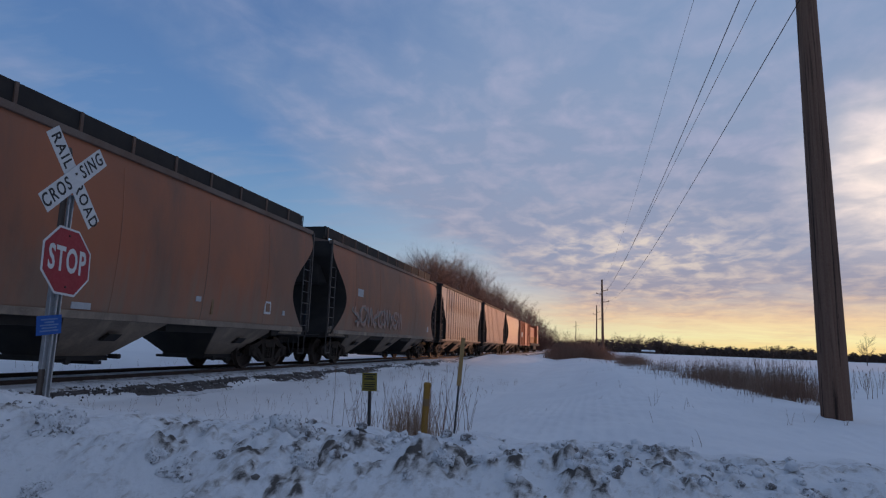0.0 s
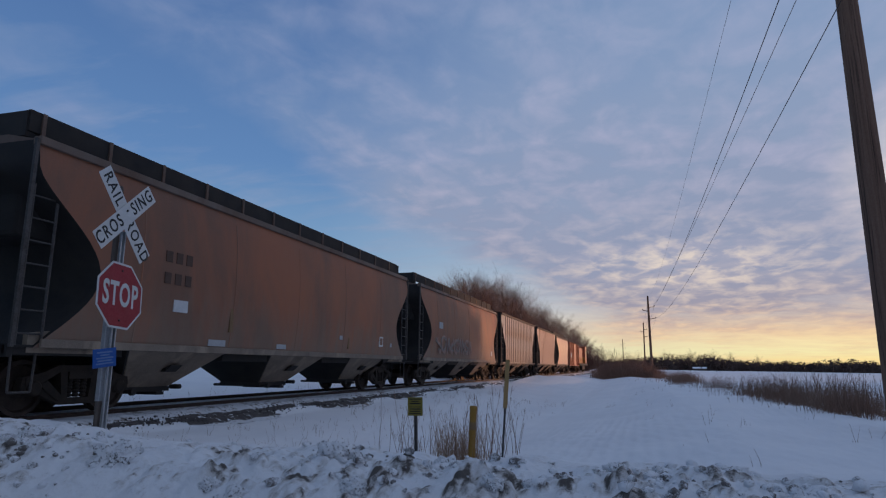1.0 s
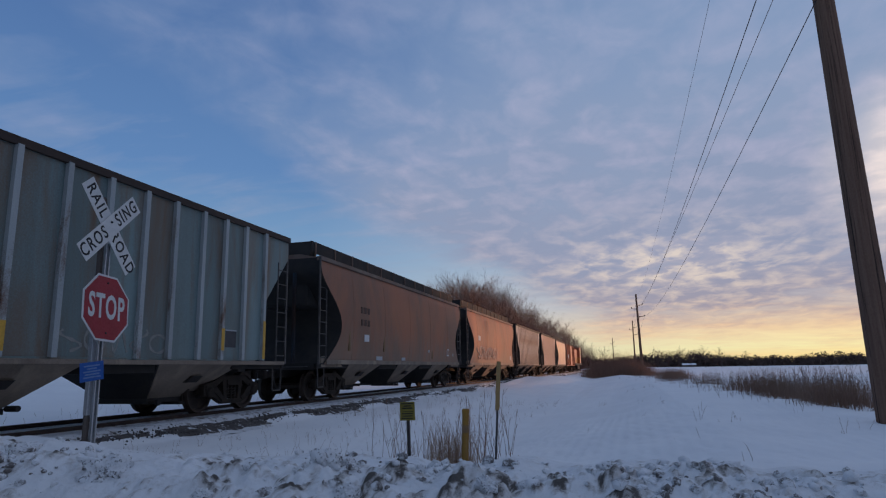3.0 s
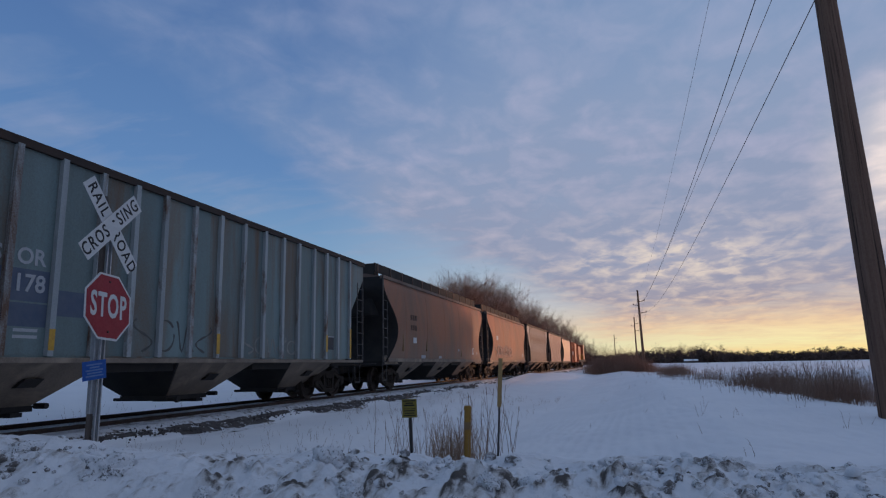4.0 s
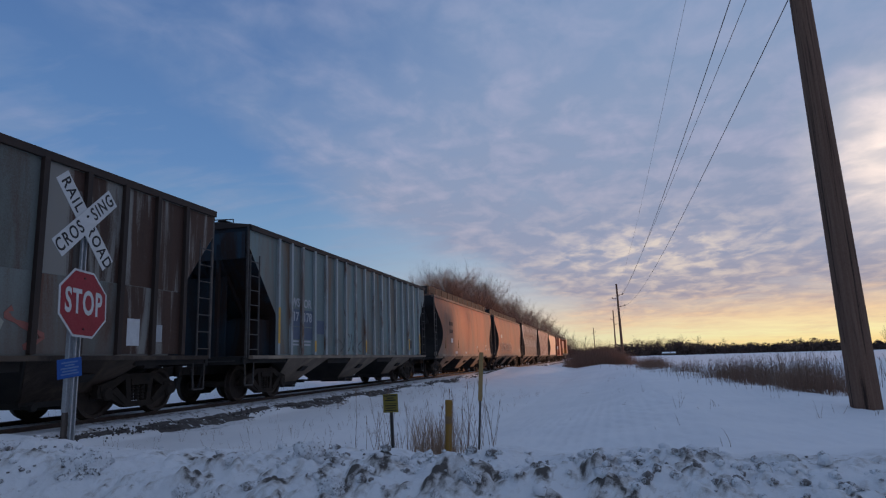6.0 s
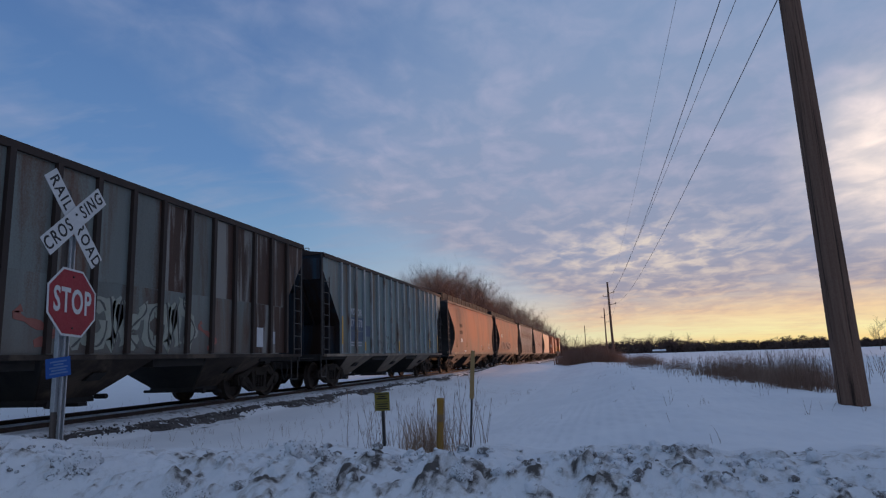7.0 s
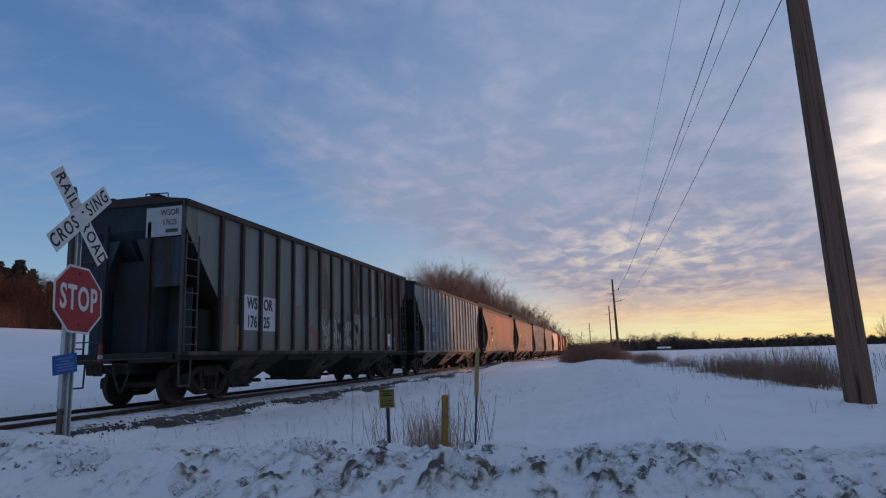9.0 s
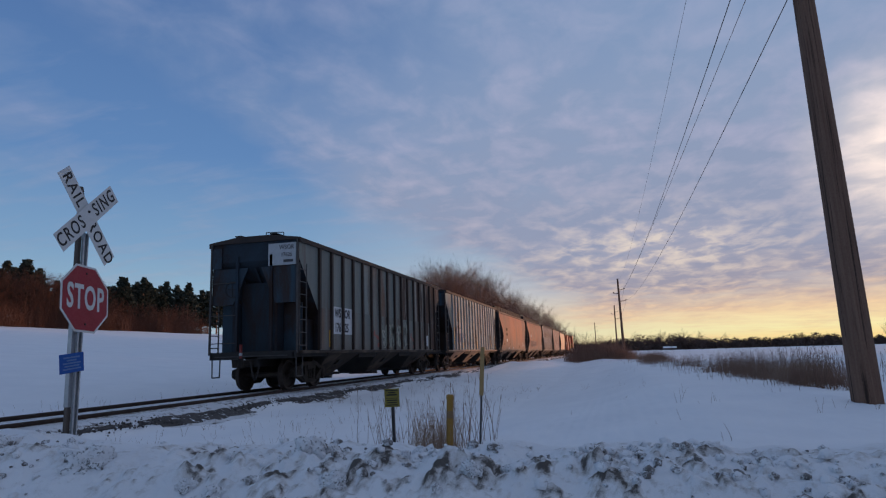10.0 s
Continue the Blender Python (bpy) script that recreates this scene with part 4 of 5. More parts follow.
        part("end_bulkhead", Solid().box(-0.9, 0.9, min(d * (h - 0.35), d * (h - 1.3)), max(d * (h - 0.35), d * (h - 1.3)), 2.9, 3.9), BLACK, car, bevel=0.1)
        part("bolster_gusset", Solid().slab([(d * (h - 1.9), 1.02), (d * (h - 0.35), 1.02), (d * (h - 0.35), 1.32), (d * (h - 1.1), 1.42)][::d], 1.32, 1.42), low, car)
    add_ends(car, -h, h, paint, top, 1.46)
    return car, h, width


def plate(car, x, y, z, w, hgt, mat_, name="stencil_panel", label="", lift=0.006):
    """A flat painted panel on the car's near side, centred on y, z."""
    part(name, Solid().box(x, x + lift, y - w / 2, y + w / 2, z - hgt / 2, z + hgt / 2), mat_, car, label)


def ribbon(points, wide, x0, x1):
    """A painted stroke along (y, z) points as one thin continuous strip."""
    s = Solid()
    left, right = [], []
    for k, (y, z) in enumerate(points):
        (ya, za), (yb, zb) = points[max(0, k - 1)], points[min(len(points) - 1, k + 1)]
        l = math.hypot(yb - ya, zb - za) or 1
        w = wide * (0.75 + 0.35 * math.sin(k * 1.7))
        ny, nz = -(zb - za) / l * w / 2, (yb - ya) / l * w / 2
        left.append((y + ny, z + nz))
        right.append((y - ny, z - nz))
    n = len(points)
    rim = left + right[::-1]
    s.add([(x, y, z) for x in (x0, x1) for y, z in rim], [(2 * n + k, 2 * n + 2 * n - 1 - k, 2 * n + 2 * n - 2 - k, 2 * n + k + 1) for k in range(n - 1)]
          + [(k, (k + 1) % (2 * n), 2 * n + (k + 1) % (2 * n), 2 * n + k) for k in range(2 * n)])
    return s


def scrawl(car, x, y0, y1, z0, z1, count, mat_, wide, seed, name="spray_stroke", x_of=None):
    """Illegible spray-paint loops between y0 and y1."""
    rng = random.Random(seed)
    step = (y1 - y0) / count
    for k in range(count):
        c = y0 + (k + 0.5) * step
        hgt = (z1 - z0) * rng.uniform(0.75, 1.0)
        kind = k % 3
        pts = []
        for i in range(16):
            t = i / 15
            if kind == 0:
                pts.append((c + step * 0.42 * math.sin(t * 5.5 + k), z0 + hgt * t))
            elif kind == 1:
                pts.append((c + step * 0.45 * math.cos(t * 5.8 + 0.6), z0 + hgt * (0.5 + 0.48 * math.sin(t * 5.8 + 0.6))))
            else:
                pts.append((c + step * (t - 0.5) * 0.9, z0 + hgt * (0.5 + 0.48 * math.cos(t * 9.4))))
        part(name, ribbon(pts, wide, x, x + 0.008 + 0.001 * (k % 2)), mat_, car)
# Cars from the rear of the train to its head.
last, h, w = ribbed_hopper("grey ribbed covered hopper with rust runs, last of the train", -34.35, -17.9, GREYPANEL, DARKRIB, SOOT_DARK, 16, end_mat=ENDBLUE, rear=1.4, front=1.12, seam=2.52, rusty=(9, 11, 12), rusted=(13, 14))
x = w + 0.004
S = lambda y, z, X=x: pose(X, y, z) @ SIDE
for y0, y1, txt, num in ((2.47, 3.21, "WS", "176"), (3.40, 4.14, "OR", "25")):
    yc = -h + 0.5 * (y0 + y1)
    plate(last, w, yc, 2.17, y1 - y0, 0.92, WHITE, "stencil_panel", "white painted panel")
    lettering("lettering", txt, 0.42, S(yc + (0.06 if txt == "WS" else -0.06), 2.40, w + 0.008), DARKPAINT, last, "dark letters", 0.8, 0.012)
    lettering("lettering", num, 0.42, S(yc + (0.06 if txt == "WS" else -0.12), 1.92, w + 0.008), DARKPAINT, last, "dark numbers", 0.8, 0.012)
GRAF = (-h + 6.6, -h + 11.4)
scrawl(last, w + 0.0, GRAF[0] + 0.6, GRAF[1] - 0.4, 1.35, 2.40, 7, SPRAY_GREEN, 0.34, 4)
scrawl(last, w + 0.006, GRAF[0] + 0.65, GRAF[1] - 0.35, 1.30, 2.45, 7, SPRAY_DARK, 0.045, 4)
scrawl(last, w + 0.002, GRAF[0] - 0.3, GRAF[0] + 0.6, 1.35, 1.95, 1, SPRAY_RED, 0.16, 6)
scrawl(last, w + 0.002, GRAF[1] - 0.3, GRAF[1] + 0.5, 1.30, 2.05, 1, SPRAY_RED, 0.12, 8)
plate(last, w, h - 2.55, 1.62, 0.34, 0.52, WHITE, "notice_plate")
plate(last, w, h - 1.85, 1.62, 0.26, 0.34, WORNWHITE, "notice_plate")
plate(last, w, -h + 2.25, 1.55, 0.10, 0.55, YELLOWPAINT, "reflector_strip")
# the rust-stained front corner
part("corner_sheet", Solid().slab([(h - 1.06, 2.72), (h - 0.07, 3.96), (h - 0.07, 4.43), (h - 1.06, 4.43)], w, w + 0.004), RUSTRUN, last, "rust-stained corner sheet")
# rear end: white corner panels, brake rigging, red end marker
part("corner_panel", Solid().box(0.50, 1.43, -h + 0.02, -h + 0.055, 3.76, 4.44), WORNWHITE, last, "chipped white corner panel")
part("corner_panel", Solid().box(-1.46, -1.12, -h + 0.02, -h + 0.055, 3.76, 4.40), BLUEPLATE, last, "dull blue corner panel")
for sx in (-1, 1):
    # the wings of the end: a tapering upper sheet and a narrower lower one
    pts = [(sx * 0.22, 3.75), (sx * 1.46, 3.75), (sx * 1.46, 2.62), (sx * 0.72, 2.62)]
    wing = Solid().add([(px, py, pz) for py in (-h + 0.08, -h + 0.11) for px, pz in pts], [(0, 1, 2, 3), (7, 6, 5, 4), (0, 4, 5, 1), (1, 5, 6, 2), (2, 6, 7, 3), (3, 7, 4, 0)])
    part("end_wing", wing, BLUEPLATE, last, "chipped dark blue end plate")
    part("end_wing", Solid().box(min(sx * 0.76, sx * 1.38), max(sx * 0.76, sx * 1.38), -h + 0.55, -h + 0.58, 1.14, 2.64), BLUEPLATE, last, "chipped dark blue end plate")
    part("wing_stiffener", Solid().box(sx * 0.72 - 0.03, sx * 0.72 + 0.03, -h + 0.12, -h + 0.60, 1.14, 2.66), ENDBLUE, last)
for sz, z, txt in ((0.20, 4.30, "WSOR"), (0.18, 4.07, "17625")):
    lettering("lettering", txt, sz, pose(1.12, -h + 0.016, z, 90, 0, 0), DARKPAINT, last, "dark letters", 0.85)
part("lettering_bar", Solid().box(1.02, 1.34, -h + 0.012, -h + 0.02, 3.84, 3.92), DARKPAINT, last)
part("end_marker", Solid().box(-0.03, 0.03, -h - 0.62, -h - 0.56, 0.80, 1.38), EOT_RED, last, "red end-of-train marker")
part("marker_band", Solid().box(-0.034, 0.034, -h - 0.624, -h - 0.556, 1.06, 1.14), WORNWHITE, last)
ring = [(-0.75 + 0.24 * math.cos(a), -h + 0.08, 3.1 + 0.24 * math.sin(a)) for a in [k * math.pi / 10 for k in range(21)]]
part("brake_wheel", Solid().path(ring, 0.016, 6).tube(ring[0], ring[10], 0.012).tube(ring[5], ring[15], 0.012), BLACK, last)
part("brake_rod", Solid().tube((-0.75, -h + 0.15, 1.1), (-0.75, -h + 0.15, 3.1), 0.02), BLACK, last)
part("cross_walk", Solid().box(-1.45, 1.45, -h + 0.02, -h + 0.32, 1.15, 1.18), BLACK, last)
for z in (1.45, 2.3, 3.3):
    part("hand_rail", Solid().tube((-1.46, -h + 0.02, z), (-0.6, -h + 0.02, z), 0.014), LADDER, last)

POSTS = [-6.755 + d for d in (0, 0.76, 1.46, 2.30, 3.14, 3.97, 4.78, 5.70, 6.63, 7.58, 8.51, 9.43, 10.29, 11.21, 12.03, 12.86, 13.75)]
second, h, w = ribbed_hopper("faded grey-green covered hopper with pale ribs", -16.4, 0.15, GREYGREEN, GREYRIB, GRIME, 17, end_mat=ENDBLUE, posts=POSTS)
between = lambda k: 0.5 * (POSTS[k] + POSTS[k + 1])
part("end_panel", Solid().box(-1.40, 1.40, -h + 0.03, -h + 0.06, 3.70, 4.42), BLUEPLATE, second, "dull blue upper end panel")
for k, txt, num in ((1, "WS", "17"), (2, "OR", "178")):
    yc, wide_ = between(k), POSTS[k + 1] - POSTS[k] - 0.13
    lettering("lettering", txt, 0.36, S(yc, 2.72, w + 0.006), WORNWHITE, second, "worn white letters", 1.0, 0.008)
    plate(second, w, yc, 2.28, wide_, 0.5, NAVYPAINT, "stencil_panel", "faded navy panel")
    plate(second, w, yc, 1.82, wide_, 0.36, NAVYPAINT, "stencil_panel", "faded navy panel")
    lettering("lettering", num, 0.38, S(yc, 2.30, w + 0.011), WORNWHITE, second, "worn white numbers", 1.0, 0.008)
    for j in range(2):
        part("lettering_bar", Solid().box(w, w + 0.006, yc - 0.2, yc + 0.22, 1.46 + j * 0.1, 1.51 + j * 0.1), WORNWHITE, second)
plate(second, w, between(3), 2.05, 0.70, 0.42, NAVYPAINT, "stencil_panel", "faded navy panel")
for k, z, hh in ((0, 2.0, 1.0), (3, 1.45, 0.34), (8, 1.5, 0.45), (14, 1.65, 0.5), (16, 1.7, 0.95)):
    plate(second, w + 0.086, POSTS[k], z, 0.11, hh, YELLOWPAINT, "reflector_strip", "yellow reflector strip", 0.005)
plate(second, w, between(14), 1.68, 0.42, 0.40, DARKPAINT, "notice_plate")
part("plate_frame", Solid().box(w, w + 0.012, between(14) - 0.22, between(14) + 0.22, 1.86, 1.89), WORNWHITE, second)
scrawl(second, w, POSTS[5] + 0.1, POSTS[8] - 0.1, 1.3, 2.0, 4, SPRAY_DARK, 0.05, 12)
scrawl(second, w, POSTS[9] + 0.1, POSTS[12], 1.30, 1.75, 5, CHALK, 0.06, 14)

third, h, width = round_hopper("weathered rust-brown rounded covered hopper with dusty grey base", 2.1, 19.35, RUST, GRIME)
wx = lambda z: width(z) + 0.002
for z, n in ((2.98, 0.9), (2.55, 0.55)):
    for k in range(3):
        part("lettering_bar", Solid().box(wx(z) - 0.01, wx(z) + 0.012, -h + 3.0 + 0.3 * k, -h + 3.18 + 0.3 * k, z - 0.11, z + 0.11), FADED, third)
for y, z, ww, hh, m_ in ((-h + 3.55, 2.02, 0.42, 0.24, WHITE), (h - 2.9, 1.72, 0.34, 0.36, WHITE), (-h + 2.1, 1.95, 0.10, 0.8, STICKTAN), (-h + 5.3, 1.9, 0.12, 0.62, STICKTAN), (h - 6.2, 1.72, 0.2, 0.12, WORNWHITE), (h - 1.9, 1.62, 0.14, 0.14, WORNWHITE), (-h + 4.9, 1.33, 0.6, 0.14, WORNWHITE), (-h + 7.6, 1.33, 0.45, 0.12, WORNWHITE), (h - 5.6, 1.60, 0.08, 0.42, STICKTAN)):
    part("stencil_panel", Solid().box(wx(z) - 0.03, wx(z) + 0.012, y - ww / 2, y + ww / 2, z - hh / 2, z + hh / 2), m_, third)
part("stencil_inset", Solid().box(wx(1.72), wx(1.72) + 0.016, h - 3.02, h - 2.78, 1.60, 1.84), RUST, third)

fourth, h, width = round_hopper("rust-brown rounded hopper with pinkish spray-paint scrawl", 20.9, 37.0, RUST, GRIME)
for k, (z0, z1) in enumerate(((1.5, 2.35),)):
    scrawl(fourth, 1.585, -h + 2.3, -h + 8.8, z0, z1, 9, SPRAY_PINK, 0.20, 21)
    scrawl(fourth, 1.590, -h + 2.0, -h + 8.0, z0 + 0.1, z1 - 0.1, 7, CHALK, 0.07, 25)
part("stencil_panel", Solid().box(1.56, 1.60, -h + 2.6, -h + 3.2, 2.62, 2.92), WORNWHITE, fourth)
part("stencil_panel", Solid().box(1.50, 1.56, h - 2.2, h - 1.9, 1.5, 1.8), WORNWHITE, fourth)

ribbed_hopper("chalky light grey ribbed covered hopper", 38.3, 53.3, PALEGREY, PALEGREY, GRIME, 17, proud=0.03)
ribbed_hopper("rust-washed pinkish grey ribbed covered hopper", 55.0, 69.0, DUSTYPINK, DUSTYPINK, GRIME, 14, proud=0.03)
round_hopper("light tan rounded covered hopper", 70.4, 83.2, TAN, GRIME)


def boxcar(label, u0, u1, paint):
    car, h = car_base("boxcar", label, u0, u1)
    part("body", Solid().box(-1.5, 1.5, -h, h, 1.05, 4.35), paint, car, bevel=0.04)
    part("roof", Solid().frustum(-1.55, 1.55, -h, h, 4.33, -0.4, 0.4, -h, h, 4.55), paint, car)
    me = Solid().box(1.50, 1.56, -0.05, 0.05, 1.12, 4.3).mesh("rib", [paint])
    for k in range(16):
        p = part("rib", me, None, car)
        p.matrix_basis = pose(0, -h + 0.4 + k * (2 * h - 0.8) / 15, 0)
    part("sliding_door", Solid().box(1.50, 1.60, -1.5, 1.5, 1.15, 4.2), paint, car, bevel=0.02)
    part("stencil_panel", Solid().box(1.56, 1.575, -h + 1.6, -h + 3.0, 2.2, 2.8), WORNWHITE, car)
    add_ends(car, -h, h, paint, 4.35)
    return car


def locomotive(label, u0, u1):
    car, h = car_base("locomotive", label, u0, u1, 3.0)
    part("underframe", Solid().box(-1.5, 1.5, -h, h, 1.15, 1.5), BLACK, car, bevel=0.03)
    part("long_hood", Solid().box(-0.95, 0.95, -h + 1.2, h - 5.0, 1.5, 4.2), ORANGE, car, "dull red engine hood", bevel=0.12)
    part("cab", Solid().box(-1.5, 1.5, h - 5.0, h - 2.6, 1.5, 4.6), ORANGE, car, bevel=0.1)
    part("short_hood", Solid().box(-0.9, 0.9, h - 2.6, h - 0.8, 1.5, 3.1), ORANGE, car, bevel=0.1)
    part("cab_window", Solid().box(1.49, 1.51, h - 4.6, h - 3.2, 3.1, 3.9), GLASSY, car)
    part("fuel_tank", Solid().box(-1.4, 1.4, -2.5, 2.5, 0.45, 1.15), BLACK, car, bevel=0.15)
    part("end_plate", Solid().box(-1.4, 1.4, -h - 0.02, -h + 0.06, 1.0, 2.2), YELLOWPAINT, car, "yellow striped end plate")
    for k in range(9):
        y = -h + 0.3 + k * (2 * h - 6.0) / 8
        part("hand_rail_post", Solid().tube((1.45, y, 1.5), (1.45, y, 2.5), 0.02), YELLOWPAINT, car)
    part("hand_rail", Solid().tube((1.45, -h + 0.3, 2.5), (1.45, h - 5.6, 2.5), 0.02), YELLOWPAINT, car)
    for k in range(3):
        part("radiator_fan", Solid().lathe([(4.2, 0.5), (4.35, 0.5), (4.38, 0.42)], 16, "z", (0, -h + 2.2 + k * 1.3, 0)), BLACK, car)
    add_coupler(car, -h, -1)
    return car


boxcar("orange-red boxcar with weathered sides", 84.8, 100.0, ORANGE)
locomotive("dull red and yellow diesel locomotive at the head of the train", 101.6, 119.0)
# ---- the crossing sign ----


def octagon(r):
    a = r / math.cos(math.pi / 8)
    return [(a * math.cos(math.pi / 8 + k * math.pi / 4), a * math.sin(math.pi / 8 + k * math.pi / 4)) for k in range(8)]


def build_crossing_sign():
    x, y = -5.77, 5.90
    sign = thing("crossing_sign", "railroad crossbuck and red stop sign on a steel and wood post", "traffic sign", at=pose(x, y, 0))
    g = ground_at(x, y) - 0.3
    part("wooden_post", Solid().box(-0.078, -0.028, -0.046, 0.010, g, 2.90).frustum(-0.078, -0.028, -0.046, 0.010, 2.90, -0.068, -0.04, -0.036, 0.0, 2.97), OLDWOOD, sign, "dark weathered wooden post", bevel=0.012)
    part("post_sleeve", Solid().box(-0.081, -0.025, -0.049, 0.013, 0.46, 1.4), GALV, sign, "pale grey metal sleeve", bevel=0.006)
    steel = Solid().box(-0.022, -0.014, 0.0, 0.052, g, 2.42)
    steel.box(-0.014, 0.018, 0.0, 0.006, g, 2.42).box(-0.014, 0.018, 0.046, 0.052, g, 2.42).box(0.013, 0.018, -0.010, 0.0, g, 2.42).box(0.013, 0.018, 0.052, 0.062, g, 2.42)
    part("steel_post", steel, GALV, sign, "galvanised steel channel post")
    face = part("stop_face", Solid().slab(octagon(0.381), 0.0, 0.006), SIGN_WHITE, sign, "white-edged octagon")
    face.matrix_basis = pose(0.075, 0.0, 1.65, -3.3, -4.5, 6.0)
    part("red_field", Solid().slab(octagon(0.357), 0.006, 0.009), SIGN_RED, face, "faded red field")
    lettering("lettering", "STOP", 0.385, pose(0.0095, 0, 0.0) @ SIDE, SIGN_WHITE, face, "white letters", 0.60, 0.009, 0.002, 1.12)
    for z in (0.29, -0.29):
        part("bolt", Solid().lathe([(0.009, 0.012), (0.016, 0.012), (0.018, 0.006)], 8, "x", (0, 0, z)), SIGN_BLACK, face)
    for ang, words, off in ((-52.5, ("RAIL", "ROAD"), 0.010), (40.7, ("CROS", "SING"), 0.024)):
        blade = part("crossbuck_blade", Solid().box(0.0, 0.006, -0.595, 0.595, -0.112, 0.112), SIGN_WHITE, sign, "white blade with black letters", bevel=0.002)
        blade.matrix_basis = pose(0.03 + off, -0.01, 2.60, ang, -4.5, 4.7)
        for k, word in zip((-1, 1), words):
            lettering("lettering", word, 0.215, pose(0.0065, k * 0.345, 0) @ SIDE, SIGN_BLACK, blade, "black letters", 0.80, 0.003, 0.002, 1.22)
    for dy, dz in ((0.0, 0.06), (-0.01, -0.10)):
        part("bolt", Solid().lathe([(0.050, 0.014), (0.066, 0.014)], 8, "x", (0, dy, 2.60 + dz)), SIGN_BLACK, sign)
    blue = part("blue_notice", Solid().box(0, 0.005, -0.165, 0.165, -0.105, 0.105), SIGN_BLUE, sign, "small blue notice with pale lettering bars", bevel=0.004)
    blue.matrix_basis = pose(0.045, -0.10, 0.94, 6.5, 0, 0)
    for k, wd in enumerate((0.22, 0.13, 0.24, 0.20, 0.24)):
        part("lettering_bar", Solid().box(0.005, 0.007, -wd / 2, wd / 2, 0.062 - k * 0.031 - 0.008, 0.062 - k * 0.031 + 0.008), BLUE_BAR, blue)


build_crossing_sign()


# ---- markers beside the track ----
def build_markers():
    y = 9.6
    g = ground_at(-3.33, y)
    m = thing("warning_marker", "small yellow warning sign on a thin steel post", "marker sign", at=pose(-3.33, y, 0, 0, -1.6, 0))
    part("post", Solid().box(-0.022, 0.022, 0.0, 0.02, g - 0.2, 0.30).box(-0.022, -0.016, -0.02, 0.0, g - 0.2, 0.30).box(0.016, 0.022, -0.02, 0.0, g - 0.2, 0.30), LADDER, m)
    plate_ = part("sign_plate", Solid().box(-0.122, 0.122, -0.028, -0.022, 0.125, 0.405), SIGN_YELLOW, m, "weathered yellow plate with dark bars", bevel=0.01)
    for z0, z1, wd in ((0.37, 0.385, 0.2), (0.335, 0.352, 0.12), (0.30, 0.32, 0.17), (0.255, 0.262, 0.2), (0.22, 0.235, 0.18), (0.185, 0.20, 0.16), (0.15, 0.165, 0.19)):
        part("lettering_bar", Solid().box(-wd / 2, wd / 2, -0.031, -0.028, z0, z1), SIGN_BLACK, plate_)
    g = ground_at(-2.43, y)
    m = thing("marker_post", "faded yellow plastic pipeline marker post with a flat cap", "marker post", at=pose(-2.42, y, 0, 0, 2.2, 0))
    part("tube", Solid().lathe([(g - 0.2, 0.052), (0.23, 0.052)], 16, "z"), YELLOW, m, bevel=0.0, smooth=False)
    part("cap", Solid().lathe([(0.23, 0.058), (0.285, 0.058), (0.30, 0.045)], 16, "z"), YELLOW, m)
    part("label_band", Solid().lathe([(-0.05, 0.0535), (0.06, 0.0535)], 16, "z"), STICKTAN, m)
    g = ground_at(-1.93, y)
    m = thing("marker_stake", "tall thin tan marker stake on a steel rod", "stake", at=pose(-1.97, y, -0.46, 0, 3.8, 0))
    part("rod", Solid().box(-0.014, 0.014, -0.012, 0.012, g + 0.3, 0.80), LADDER, m)
    part("upper_stake", Solid().box(-0.032, 0.032, -0.016, -0.002, 0.74, 1.46), STAKE, m, "flat tan upper stake", bevel=0.004)


build_markers()


# ---- utility poles and wires ----
# place of each wire beside the near pole and at the second pole, and its sag between them
WIRES = [((1.85, 11, 7.3), (1.85, 92, 10.57), 1.0, 0.0035), ((2.45, 11, 6.8), (1.93, 92, 8.95), 1.0, 0.0085), ((4.05, 11, 9.6), (2.51, 92, 9.11), 0.3, 0.0085), ((3.25, 11, 6.5), (2.73, 92, 7.66), 1.0, 0.0085)]


def build_pole(name, label, x, y, top, r0, r1, lean=0.0, arms=True):
    g = ground_at(x, y)
    p = thing(name, label, "utility pole", "poles of the line", at=pose(x, y, g, 0, lean, 0))
    s = Solid()
    n, rows = 20, 14
    verts, faces = [], []
    for k in range(rows):
        z = -0.4 + (top - g + 0.4) * k / (rows - 1)
        r = r0 + (r1 - r0) * k / (rows - 1)
        for i in range(n):
            a = 2 * math.pi * i / n
            q = r * (1 + 0.02 * math.sin(3 * a + 1) + 0.015 * math.sin(7 * a))
            verts.append((q * math.cos(a), q * math.sin(a), z))
    for k in range(rows - 1):
        for i in range(n):
            faces.append((k * n + i, k * n + (i + 1) % n, (k + 1) * n + (i + 1) % n, (k + 1) * n + i))
    faces.append(tuple(range((rows - 1) * n, rows * n)))
    s.add(verts, faces)
    part("shaft", s, POLEWOOD, p, smooth=True)
    if arms:
        for d, z in ((0.78, top - g - 1.5), (-0.72, top - g - 2.0), (0.9, top - g - 3.1)):
            part("bracket_arm", Solid().tube((0, 0, z - 0.1), (d, 0, z), 0.05, 0.035, 8), POLEWOOD, p)
            part("insulator", Solid().lathe([(z, 0.04), (z + 0.05, 0.07), (z + 0.12, 0.05), (z + 0.17, 0.06), (z + 0.2, 0.02)], 10, "z", (d, 0, 0)), LADDER, p)
    return p


build_pole("utility_pole", "tall weathered brown wooden utility pole with long drying cracks", 3.68, 11.0, 10.6, 0.214, 0.122, -1.1)
build_pole("utility_pole", "distant dark wooden utility pole with three bracket arms", 1.9, 92.0, 10.7, 0.20, 0.12, -0.8)
